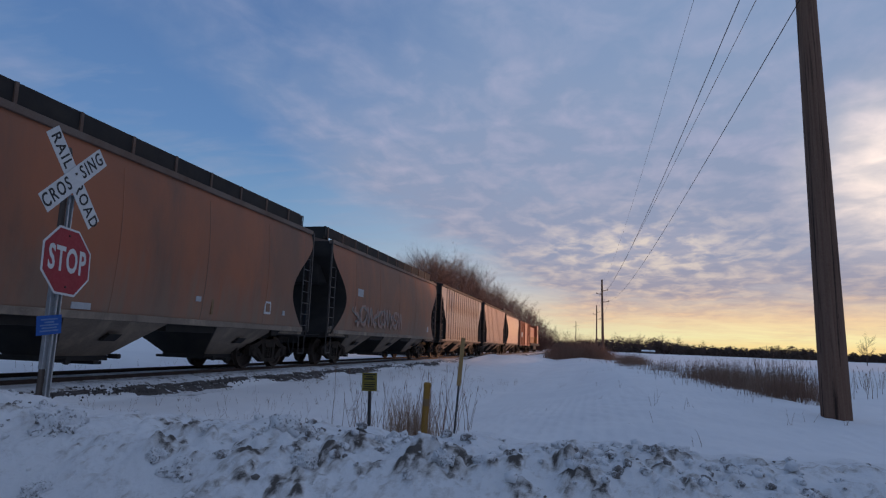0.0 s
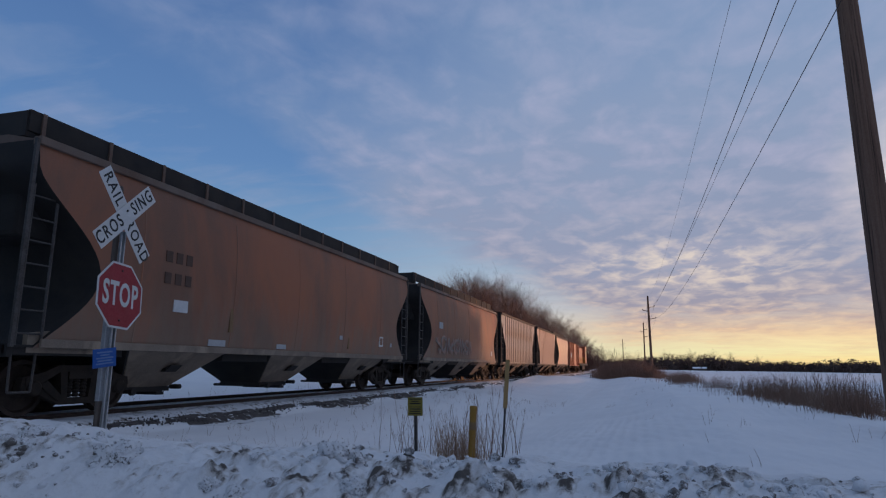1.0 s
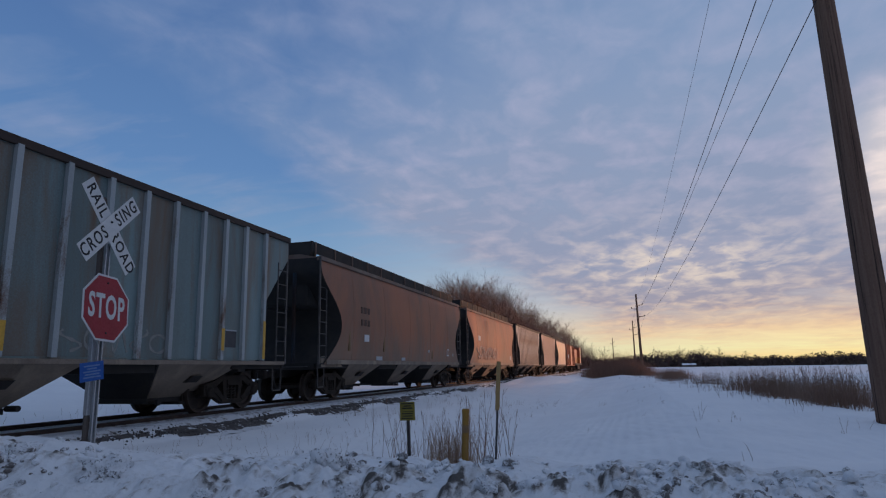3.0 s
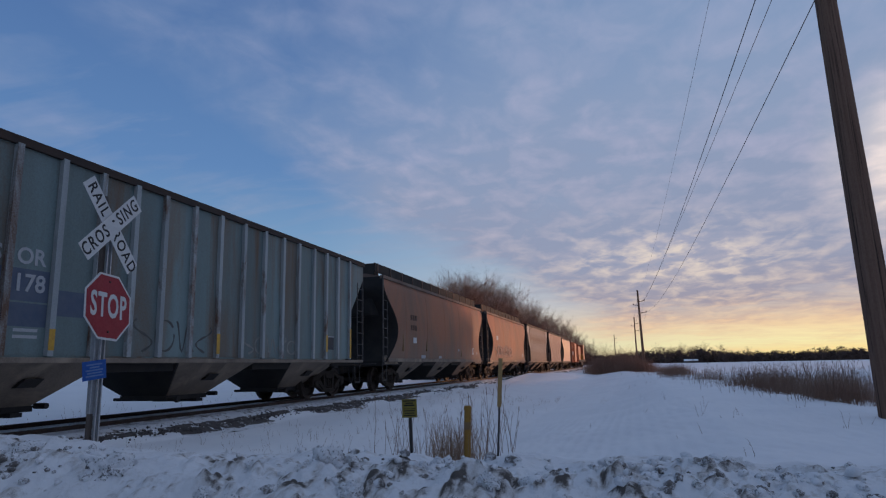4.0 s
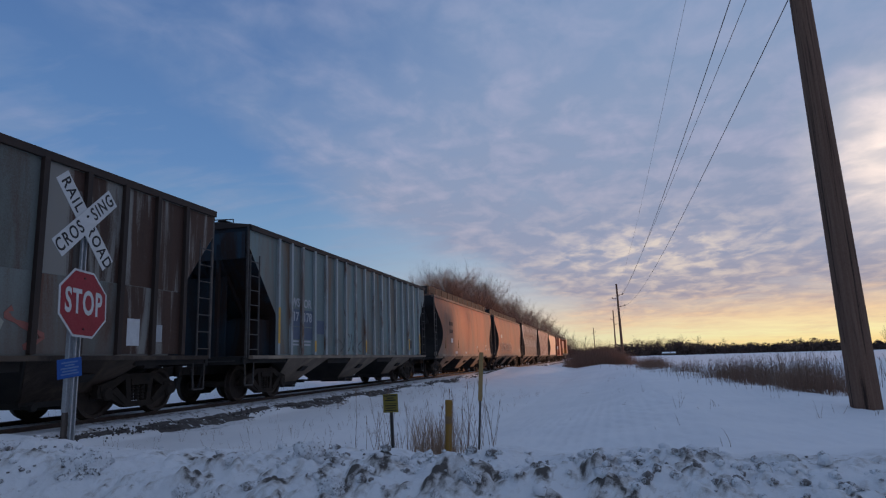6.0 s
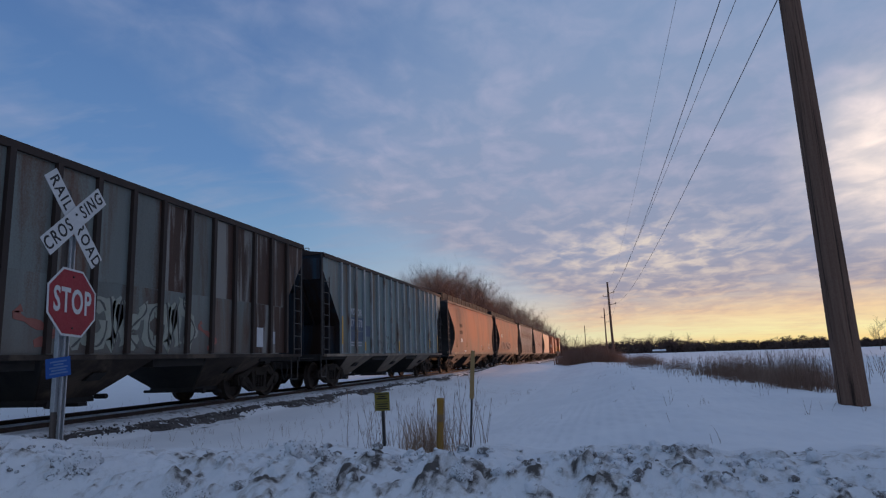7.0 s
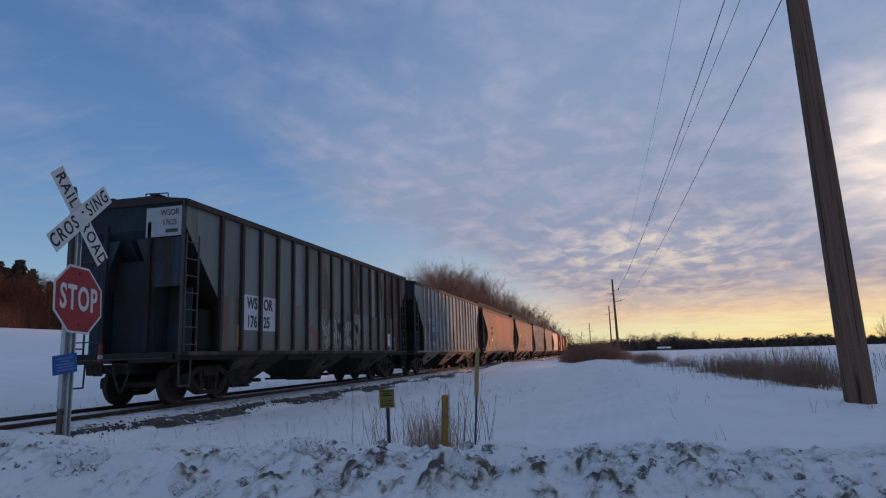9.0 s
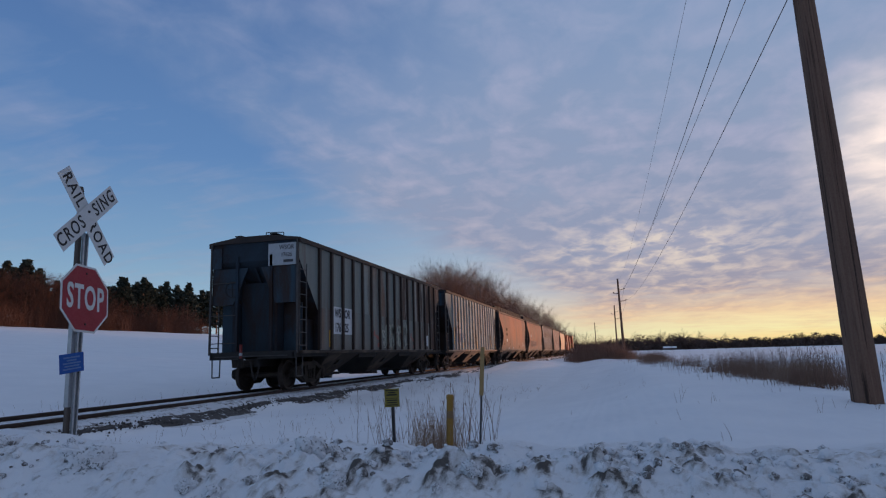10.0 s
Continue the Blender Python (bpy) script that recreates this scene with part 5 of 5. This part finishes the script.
build_pole("utility_pole", "distant dark wooden utility pole with three bracket arms", 1.7, 152.0, 11.0, 0.20, 0.12)
build_pole("utility_pole", "distant dark wooden utility pole with three bracket arms", -4.8, 244.0, 11.0, 0.20, 0.12)


def hang_wire(a, b, sag, r, label, t0=0.0):
    """A sagging wire; t0 below zero carries it on past a, over the road."""
    s = Solid()
    a, b = Vector(a), Vector(b)
    pts = [a.lerp(b, t) - Vector((0, 0, sag * 4 * t * (1 - t))) for t in [t0 + (1 - t0) * (i / 56) ** 1.5 for i in range(57)]]
    s.path(pts, r, 5)
    lone("power_line", s, WIRE, label, "wire", "wires of the line")


for a_, b_, sag_, r_ in WIRES:
    hang_wire(a_, b_, sag_, r_, "thin dark overhead power wire strung between wooden poles", -0.35)
    hang_wire(b_, (b_[0] - 0.2, 152, b_[2] + 0.3), 0.5, 0.008, "thin dark overhead power wire strung between wooden poles")


# ---- trees ----
def branch(s, p, d, length, r, level, rng, sides=3):
    steps = 3 if level > 0 else 2
    for k in range(steps):
        q = p + d * (length / steps)
        s.tube(p, q, r, r * 0.8, sides if level < 2 else 4, False)
        r *= 0.8
        p = q
        if level > 0:
            for j in range(2):
                side = Vector((rng.uniform(-1, 1), rng.uniform(-1, 1), rng.uniform(-0.1, 0.9))).normalized()
                nd_ = (d * 0.7 + side * 0.72).normalized()
                branch(s, p, nd_, length * rng.uniform(0.42, 0.66), r * 0.66, level - 1, rng)
        d = (d + Vector((rng.uniform(-0.25, 0.25), rng.uniform(-0.25, 0.25), rng.uniform(-0.02, 0.25)))).normalized()


def bare_tree(seed, height, label, bark, spread=1.0):
    """A leafless tree: tapered trunk, limbs and a crown of fine twigs; built to a height of 1 and scaled by its own size."""
    rng = random.Random(seed)
    tree = thing("bare_tree", label, "tree", "bare trees by the track")
    trunk = Solid()
    p, r = Vector((0, 0, -0.3)), height * 0.016
    tops = []
    d = Vector((rng.uniform(-0.06, 0.06), rng.uniform(-0.06, 0.06), 1)).normalized()
    for k in range(6):
        q = p + d * height * 0.13
        trunk.tube(p, q, r, r * 0.85, 7, False)
        p, r = q, r * 0.85
        d = (d + Vector((rng.uniform(-0.12, 0.12), rng.uniform(-0.12, 0.12), 0.1))).normalized()
        if k >= 1:
            tops.append((Vector(p), r))
    crown = Solid()
    for c, rr in tops:
        for j in range(3):
            a = rng.uniform(0, 6.28)
            up = rng.uniform(0.35, 1.1)
            dd = Vector((math.cos(a) * spread, math.sin(a) * spread, up)).normalized()
            branch(crown, c, dd, height * rng.uniform(0.22, 0.34), rr * 0.55, 2, rng)
    branch(crown, tops[-1][0], Vector((0, 0, 1)), height * 0.24, r * 0.8, 2, rng)
    part("trunk", trunk, bark, tree)
    part("crown", crown, bark, tree)
    return tree


def brush(seed, height, width, stems, bark, name="brush_thicket", label="", group="brush by the track"):
    """A thicket of many thin stems."""
    rng = random.Random(seed)
    s = Solid()
    for k in range(stems):
        a, q = rng.uniform(0, 6.28), rng.random() ** 0.5 * width
        p = Vector((q * math.cos(a), q * math.sin(a), -0.1))
        hgt = height * rng.uniform(0.45, 1.0) * (1 - 0.35 * (q / width) ** 2)
        d = Vector((rng.uniform(-0.3, 0.3), rng.uniform(-0.3, 0.3), 1)).normalized()
        r = 0.006 + 0.0035 * height
        for j in range(4):
            n = p + d * hgt / 4
            s.tube(p, n, r, r * 0.7, 3, False)
            r *= 0.7
            p = n
            for i in range(2):
                e = (d + Vector((rng.uniform(-1, 1), rng.uniform(-1, 1), rng.uniform(-0.1, 0.7)))).normalized()
                s.tube(p, p + e * hgt * rng.uniform(0.10, 0.24), r * 0.6, r * 0.3, 3, False)
            d = (d + Vector((rng.uniform(-0.25, 0.25), rng.uniform(-0.25, 0.25), 0.1))).normalized()
    t = thing(name, label, "brush", group)
    tagged(part("twig_mass", s, bark, t), kind="stuff")
    return t


def copies(makers, places):
    """Each maker's first thing goes to a place, the rest are copies of them; places of (x, y, size, turn)."""
    for k, (x, y, size, turn) in enumerate(places):
        src = makers[k % len(makers)]
        m = pose(x, y, ground_at(x, y), 0, 0, turn) @ Matrix.Diagonal((size, size, size, 1))
        if k < len(makers):
            src.matrix_basis = m
        else:
            c = copy_thing(src, pose(x, y, ground_at(x, y), 0, 0, turn))
            c.scale = (size, size, size)


def build_trackside_wood():
    rng = random.Random(31)
    trees = [bare_tree(100 + k, 10.0, "leafless brown tree in the wood beside the track", BARK) for k in range(4)]
    places = []
    az_k, el_k = [-17.4, -16.7, -14.8, -13.5, -12.0, -9.5, -7.0, -4.6, -3.7, -2], [6.8, 7.8, 8.6, 8.4, 8.0, 6.3, 4.8, 3.2, 1.9, 1.2]
    az = -16.2
    while az < -3.0:
        x = -17.5 - rng.random() * 7
        y = -x / math.tan(radians(-az))
        dist = math.hypot(x, y)
        hgt = 0.9 + dist * math.tan(radians(float(np.interp(az, az_k, el_k)))) - ground_at(x, y)
        size = hgt * rng.uniform(0.82, 1.0) / 11.2
        places.append((x, y, size, rng.uniform(0, 360)))
        az += 0.12
    copies(trees, places)
    thickets = [brush(200 + k, 6.5, 3.0, 190, BARK_RED, "brush_thicket", "dense reddish-brown leafless brush below the trees") for k in range(3)]
    places = []
    for k in range(60):
        a = radians(-17.5 + 14.6 * (k / 59))
        x = -15.6 - rng.random() * 4
        y = x / math.tan(a)
        places.append((x, y, rng.uniform(0.8, 1.3), rng.uniform(0, 360)))
    copies(thickets, places)


build_trackside_wood()


def pine_tree(seed, height):
    rng = random.Random(seed)
    t = thing("pine_tree", "dark green pine on the snowy rise", "pine tree", "pines on the rise")
    part("trunk", Solid().tube((0, 0, -0.4), (0, 0, height * 0.96), height * 0.016, 0.03, 7), BARK, t)
    s = Solid()
    for k in range(26):
        z = height * (0.22 + 0.76 * k / 25)
        reach = height * 0.27 * (1 - (k / 25) ** 2.2) * (0.75 + 0.35 * math.sin(k * 1.3 + seed)) + height * 0.035
        for j in range(6):
            a = rng.uniform(0, 6.28)
            l = reach * rng.uniform(0.45, 1.1)
            tip = Vector((l * math.cos(a), l * math.sin(a), z + l * rng.uniform(-0.1, 0.35)))
            for i in range(7):
                c = Vector((0, 0, z)).lerp(tip, 0.35 + 0.65 * i / 6)
                r = height * 0.036 * rng.uniform(0.6, 1.3)
                v = [c + Vector((rng.uniform(-r, r), rng.uniform(-r, r), rng.uniform(-r, r) * 0.8)) for _ in range(4)]
                s.add(v, [(0, 1, 2), (0, 2, 3), (0, 3, 1), (1, 3, 2)])
    part("crown", s, NEEDLES, t)
    return t


def build_rise():
    rng = random.Random(47)
    pines = [pine_tree(300 + k, 19.0) for k in range(3)]
    places = []
    for k in range(120):
        az = -62 + 36 * (k / 119) + rng.uniform(-0.4, 0.4)
        x = -140 - rng.random() * 16
        gap = -47.0 < az < -41.5
        places.append((x, x / math.tan(radians(az)), rng.uniform(0.70, 0.92) * (0.80 if gap else 1.0), rng.uniform(0, 360)))
    copies(pines, places)
    trees = [bare_tree(120 + k, 10.0, "leafless reddish tree at the edge of the snowy rise", BARK_RED, 1.1) for k in range(2)]
    places = []
    for k in range(90):
        az = -60 + 24.0 * (k / 89) + rng.uniform(-0.3, 0.3)
        x = -131 - rng.random() * 5
        places.append((x, x / math.tan(radians(az)), rng.uniform(1.0, 1.32) * (1.0 if az < -42.5 else 0.66), rng.uniform(0, 360)))
    copies(trees, places)
    thickets = [brush(230 + k, 6.0, 4.0, 230, BARK_RED, "brush_thicket", "reddish leafless brush along the edge of the rise", "brush on the rise") for k in range(2)]
    places = []
    for k in range(60):
        az = -60 + 24.5 * (k / 59) + rng.uniform(-0.3, 0.3)
        x = -128 - rng.random() * 3
        places.append((x, x / math.tan(radians(az)), rng.uniform(0.7, 1.25), rng.uniform(0, 360)))
    copies(thickets, places)


build_rise()


def build_far_wood():
    """The dark wood along the horizon beyond the field, and an unseen stand that blocks the sun."""
    rng = random.Random(53)
    s = Solid()
    for k in range(1600):
        if k < 900:
            az, dist = radians(rng.uniform(-6, 46)), rng.uniform(380, 470)
            x, y = dist * math.sin(az), dist * math.cos(az)
        else:           # unseen stand added on the right to keep the sun off the near cars
            x, y = 52 + 14 * rng.random(), rng.uniform(-75, 94)
            az = 1.0
        g = ground_at(x, y)
        hgt = rng.uniform(5.0, 9.0) * (0.8 + 0.3 * math.sin(az * 23) * math.sin(az * 9 + 1)) * (1.6 if k >= 900 else 1.0)
        s.tube((x, y, g - 0.5), (x, y, g + hgt * 0.7), 0.16, 0.07, 4, False)
        for j in range(64):
            a, q, z = rng.uniform(0, 6.28), rng.random() ** 0.5, rng.random() ** 1.25
            w = hgt * 0.55 * math.sin(math.pi * (0.22 + 0.7 * z)) * q
            c = Vector((x + w * math.cos(a), y + w * math.sin(a), g + hgt * z))
            big = (1.25 - 0.75 * z) * 1.5
            d = Vector((rng.uniform(-1, 1), rng.uniform(-1, 1), rng.uniform(-0.2, 1))) * big
            e = Vector((rng.uniform(-1, 1), rng.uniform(-1, 1), rng.uniform(-1, 1))) * 0.6 * big
            s.add([c - d, c + d, c + e], [(0, 1, 2)])
    lone("far_wood", s, FARWOOD, "dark leafless wood along the horizon beyond the snowy field, with an unseen sun-blocking stand", "woods", kind="stuff")
    trees = [bare_tree(140 + k, 10.0, "small leafless tree before the far wood", FARWOOD, 1.2) for k in range(2)]
    places = []
    for az, dist, size in ((4.2, 250, 0.72), (5.1, 260, 0.62), (6.2, 255, 0.74), (7.4, 265, 0.70), (3.3, 240, 0.6), (9.2, 280, 0.6), (20.6, 160, 0.62), (24.5, 240, 0.8), (-2.9, 260, 0.95), (-1.9, 255, 0.8), (2.4, 235, 0.66), (28, 200, 0.7)):
        places.append((dist * math.sin(radians(az)), dist * math.cos(radians(az)), size, rng.uniform(0, 360)))
    copies(trees, places)
    barn = thing("farm_shed", "low distant farm shed with a snowy roof", "shed", at=pose(31, 360, ground_at(31, 360)) @ Matrix.Diagonal((0.36, 0.36, 0.36, 1)))
    part("wall", Solid().box(-9, 9, -5, 5, -0.5, 3.0), OLDWOOD, barn)
    part("roof", Solid().add([(-9.5, -5.6, 2.9), (9.5, -5.6, 2.9), (9.5, 5.6, 2.9), (-9.5, 5.6, 2.9), (-9.5, 0, 5.2), (9.5, 0, 5.2)], [(0, 1, 5, 4), (3, 4, 5, 2), (0, 4, 3), (1, 2, 5), (0, 3, 2, 1)]), SNOW, barn)


build_far_wood()


# ---- reeds, brush and dry stalks ----
def stalk(s, x, y, hgt, r, lean, rng, head=True):
    g = ground_at(x, y)
    p = Vector((x, y, g - 0.05))
    d = Vector((rng.uniform(-lean, lean), rng.uniform(-lean, lean), 1)).normalized()
    for k in range(3):
        q = p + d * hgt / 3
        s.tube(p, q, r, r * 0.75, 3, False)
        p, r = q, r * 0.75
        d = (d + Vector((rng.uniform(-lean, lean), rng.uniform(-lean, lean), 0)) * 0.6).normalized()
        if k:
            e = (d + Vector((rng.uniform(-0.8, 0.8), rng.uniform(-0.8, 0.8), 0.2))).normalized()
            s.tube(p, p + e * hgt * 0.16, r * 0.8, r * 0.4, 3, False)
    if head:
        s.tube(p, p + d * hgt * 0.12, r * 2.2, r * 1.0, 4, False)


def build_reeds():
    rng = random.Random(61)
    s = Solid()
    for k in range(1800):
        y = 14.8 + 49 * rng.random() ** 1.4
        mid = float(np.interp(y, [14, 17, 21, 28, 40, 64], [3.9, 4.2, 4.0, 3.4, 3.0, 2.3]))
        x = rng.gauss(mid, 0.30 + y * 0.014)
        thick = 0.5 + 0.5 * math.sin(y * 0.9 + 2.0 * math.sin(x))
        if y < 24 or rng.random() < 0.45 + 0.4 * thick:
            hgt = (0.3 + 0.65 * rng.random() ** 1.6) * float(np.interp(y, [15, 22, 30, 64], [1.0, 0.75, 0.55, 0.5]))
            stalk(s, x, y, hgt, 0.003 + 0.0001 * y, 0.28, rng)
    for k in range(260):
        x, y = rng.uniform(5.5, 16), rng.uniform(19, 30)
        stalk(s, x, y, rng.uniform(0.3, 0.8), 0.009, 0.2, rng)
    lone("reeds", s, REED, "brown dry reeds and weeds along the snowy ditch", "reeds", kind="stuff")
    mounds = [brush(250 + k, 1.9, 1.5, 150, BARK, "low_bush", "low dense brown leafless bush in the snow", "bushes below the pole") for k in range(3)]
    places = []
    for k in range(34):
        t = k / 33
        places.append((-3.6 + 5.4 * t + rng.uniform(-0.3, 0.3), 63 + rng.uniform(-2, 8), rng.uniform(0.7, 1.2) * (0.75 + 0.4 * math.sin(math.pi * min(1, t * 1.15))), rng.uniform(0, 360)))
    for k in range(12):
        places.append((rng.uniform(2.0, 3.8), rng.uniform(32, 60), rng.uniform(0.3, 0.5), rng.uniform(0, 360)))
    for x, y, sz in ((4.6, 17.5, 0.42), (4.9, 19.0, 0.5), (4.2, 21.0, 0.5), (5.6, 18.5, 0.40), (4.5, 23.5, 0.5), (5.9, 22.0, 0.5)):
        places.append((x, y, sz, rng.uniform(0, 360)))
    for k in range(9):
        y = 14.6 + 10 * rng.random()
        places.append((rng.gauss(4.35, 0.35), y, rng.uniform(0.34, 0.52), rng.uniform(0, 360)))
    copies(mounds, places)
    # dry stalks round the markers
    shrub = thing("dry_shrub", "thin bare shrub stems and tan dead grass in snow", "shrub")
    st = Solid()
    for k in range(70):
        x, y = rng.uniform(-3.95, -1.75), rng.uniform(9.5, 10.9)
        if -3.5 < x < -3.1 and rng.random() < 0.5:
            continue
        stalk(st, x, y, rng.uniform(0.35, 1.05), 0.0052, 0.22, rng)
    tagged(part("shrub_growth", st, BARK, shrub), kind="stuff")
    gr = Solid()
    for k in range(380):
        x, y = rng.gauss(-2.78, 0.22), rng.gauss(10.1, 0.25)
        stalk(gr, x, y, rng.uniform(0.25, 0.72), 0.0035, 0.35, rng, False)
    tagged(part("dead_grass", gr, DRYGRASS, shrub, "tan dead grass tuft"), kind="stuff")
    # scattered weeds on the snow
    s = Solid()
    for k in range(420):
        y = 6.5 + 26 * rng.random() ** 1.3
        x = rng.uniform(-8.2, -3.2) if rng.random() < 0.88 else rng.uniform(-1.5, 5.5)
        for j in range(rng.randint(1, 4)):
            stalk(s, x + rng.gauss(0, 0.05), y + rng.gauss(0, 0.05), rng.uniform(0.06, 0.28), 0.003, 0.4, rng, False)
    for k in range(240):
        y, x = 4 + 26 * rng.random(), -12.6 - 3 * rng.random()
        stalk(s, x, y, rng.uniform(0.1, 0.3), 0.004, 0.4, rng, False)
    lone("weeds", s, REED, "sparse dry weed stalks sticking out of the snow", "weeds", kind="stuff")
    s = Solid()
    for k in range(90):
        x, y = rng.gauss(-4.05, 0.18), rng.gauss(8.6, 0.2)
        g = ground_at(x, y)
        p = Vector((x, y, g + rng.uniform(0, 0.2)))
        d = Vector((rng.uniform(-1, 1), rng.uniform(-1, 1), rng.uniform(-0.1, 0.5))).normalized()
        s.tube(p, p + d * rng.uniform(0.1, 0.3), 0.005, 0.003, 3, False)
        c = p + d * 0.1
        s.add([c + Vector((rng.uniform(-0.03, 0.03), rng.uniform(-0.03, 0.03), rng.uniform(-0.03, 0.03))) for _ in range(4)], [(0, 1, 2), (0, 2, 3), (0, 3, 1), (1, 3, 2)])
    lone("snowy_twig_pile", s, REED, "low heap of twigs half buried in snow", "twigs", kind="stuff")


build_reeds()


# ---- lumps on the ploughed bank ----
def lump_mesh(seed, detail=4):
    bm = bmesh.new()
    bmesh.ops.create_icosphere(bm, subdivisions=detail, radius=1.0)
    for v in bm.verts:
        n = v.co.normalized()
        k = 1 + 0.5 * noise.noise(n * 1.3 + Vector((seed * 7.3, 0, 0))) + 0.34 * noise.noise(n * 3.0 + Vector((0, seed * 3.1, 0))) + 0.20 * noise.noise(n * 7 + Vector((0, 0, seed))) + 0.10 * noise.noise(n * 15 + Vector((seed, 0, 0))) + 0.35 * (noise.voronoi(n * 1.8 + Vector((seed, 0, 0)))[0][0] - 0.35)
        v.co = Vector((n.x * k, n.y * k * 0.85, n.z * k * 0.72))
    me = bpy.data.meshes.new("snow_chunk")
    bm.to_mesh(me)
    bm.free()
    me.materials.append(SNOW_CHUNK)
    me.polygons.foreach_set("use_smooth", [True] * len(me.polygons))
    return me


def build_lumps():
    rng = random.Random(71)
    kinds = [lump_mesh(k + 1) for k in range(6)]
    spots = [(-4.37, 4.72, 0.20), (-3.24, 4.45, 0.09), (-2.98, 4.37, 0.14), (-3.03, 4.80, 0.08), (-2.60, 4.82, 0.07), (-2.43, 4.92, 0.14), (-2.28, 5.05, 0.09), (-2.03, 4.49, 0.10), (-1.62, 5.45, 0.12), (-1.75, 5.30, 0.06), (-1.01, 4.60, 0.08), (-0.77, 4.76, 0.06), (-0.42, 4.25, 0.06), (-0.18, 5.04, 0.10), (0.11, 5.20, 0.07), (0.43, 5.18, 0.09), (0.65, 5.30, 0.10), (1.08, 4.34, 0.08), (-3.90, 4.05, 0.10), (1.39, 4.63, 0.07), (-0.91, 5.15, 0.05), (0.87, 5.03, 0.06), (-5.6, 4.9, 0.13), (-1.37, 5.20, 0.06)]
    for k, (x, y, r) in enumerate(spots):
        ob = new("snow_chunk", kinds[k % 6])
        ob.matrix_basis = pose(x, y, ground_at(x, y) - r * 0.25, rng.uniform(-20, 20), rng.uniform(-20, 20), rng.uniform(0, 360)) @ Matrix.Diagonal((r, r, r, 1))
        tagged(ob, "dirty frozen snow chunk thrown up on the ploughed bank", "snow chunk", "chunks on the bank")
    s = Solid()
    small = [lump_mesh(k + 20, 1) for k in range(5)]
    data = [([tuple(v.co) for v in m.vertices], [tuple(p.vertices) for p in m.polygons]) for m in small]
    for k in range(1500):
        x, y = rng.uniform(-7.0, 5.5), rng.gauss(4.85, 0.42)
        if y < 3.9 or y > 6.0:
            continue
        if math.sin(x * 2.1) + math.sin(x * 0.9 + y * 3) + rng.uniform(-1.2, 1.2) < 0:
            continue
        r = 0.012 + 0.05 * rng.random() ** 2.4
        z = ground_at(x, y) + r * 0.2
        a = rng.uniform(0, 6.28)
        c_, s_ = math.cos(a) * r, math.sin(a) * r
        vs, fs = data[k % 5]
        s.add([(x + c_ * p[0] - s_ * p[1], y + s_ * p[0] + c_ * p[1], z + r * p[2]) for p in vs], fs)
    for m in small:
        bpy.data.meshes.remove(m)
    lone("snow_crumbs", s, CRUMB, "small dirty crumbs of ploughed snow on the bank", "snow crumbs", kind="stuff", smooth=True)


build_lumps()


def motions():
    """The train rolls away at a steady speed; its wheels turn with it."""
    for car, u in CARS:
        walk(car, [(0.5 * k, pose(TRACK, u + SPEED * 0.5 * k, 0)) for k in range(21)])
    step = math.degrees(SPEED * 0.1 / 0.457)
    for w, k in WHEELS:
        walk(w, [(0.1 * i, pose(0, k, 0.457, -((step * i) % 360))) for i in range(101)])


motions()
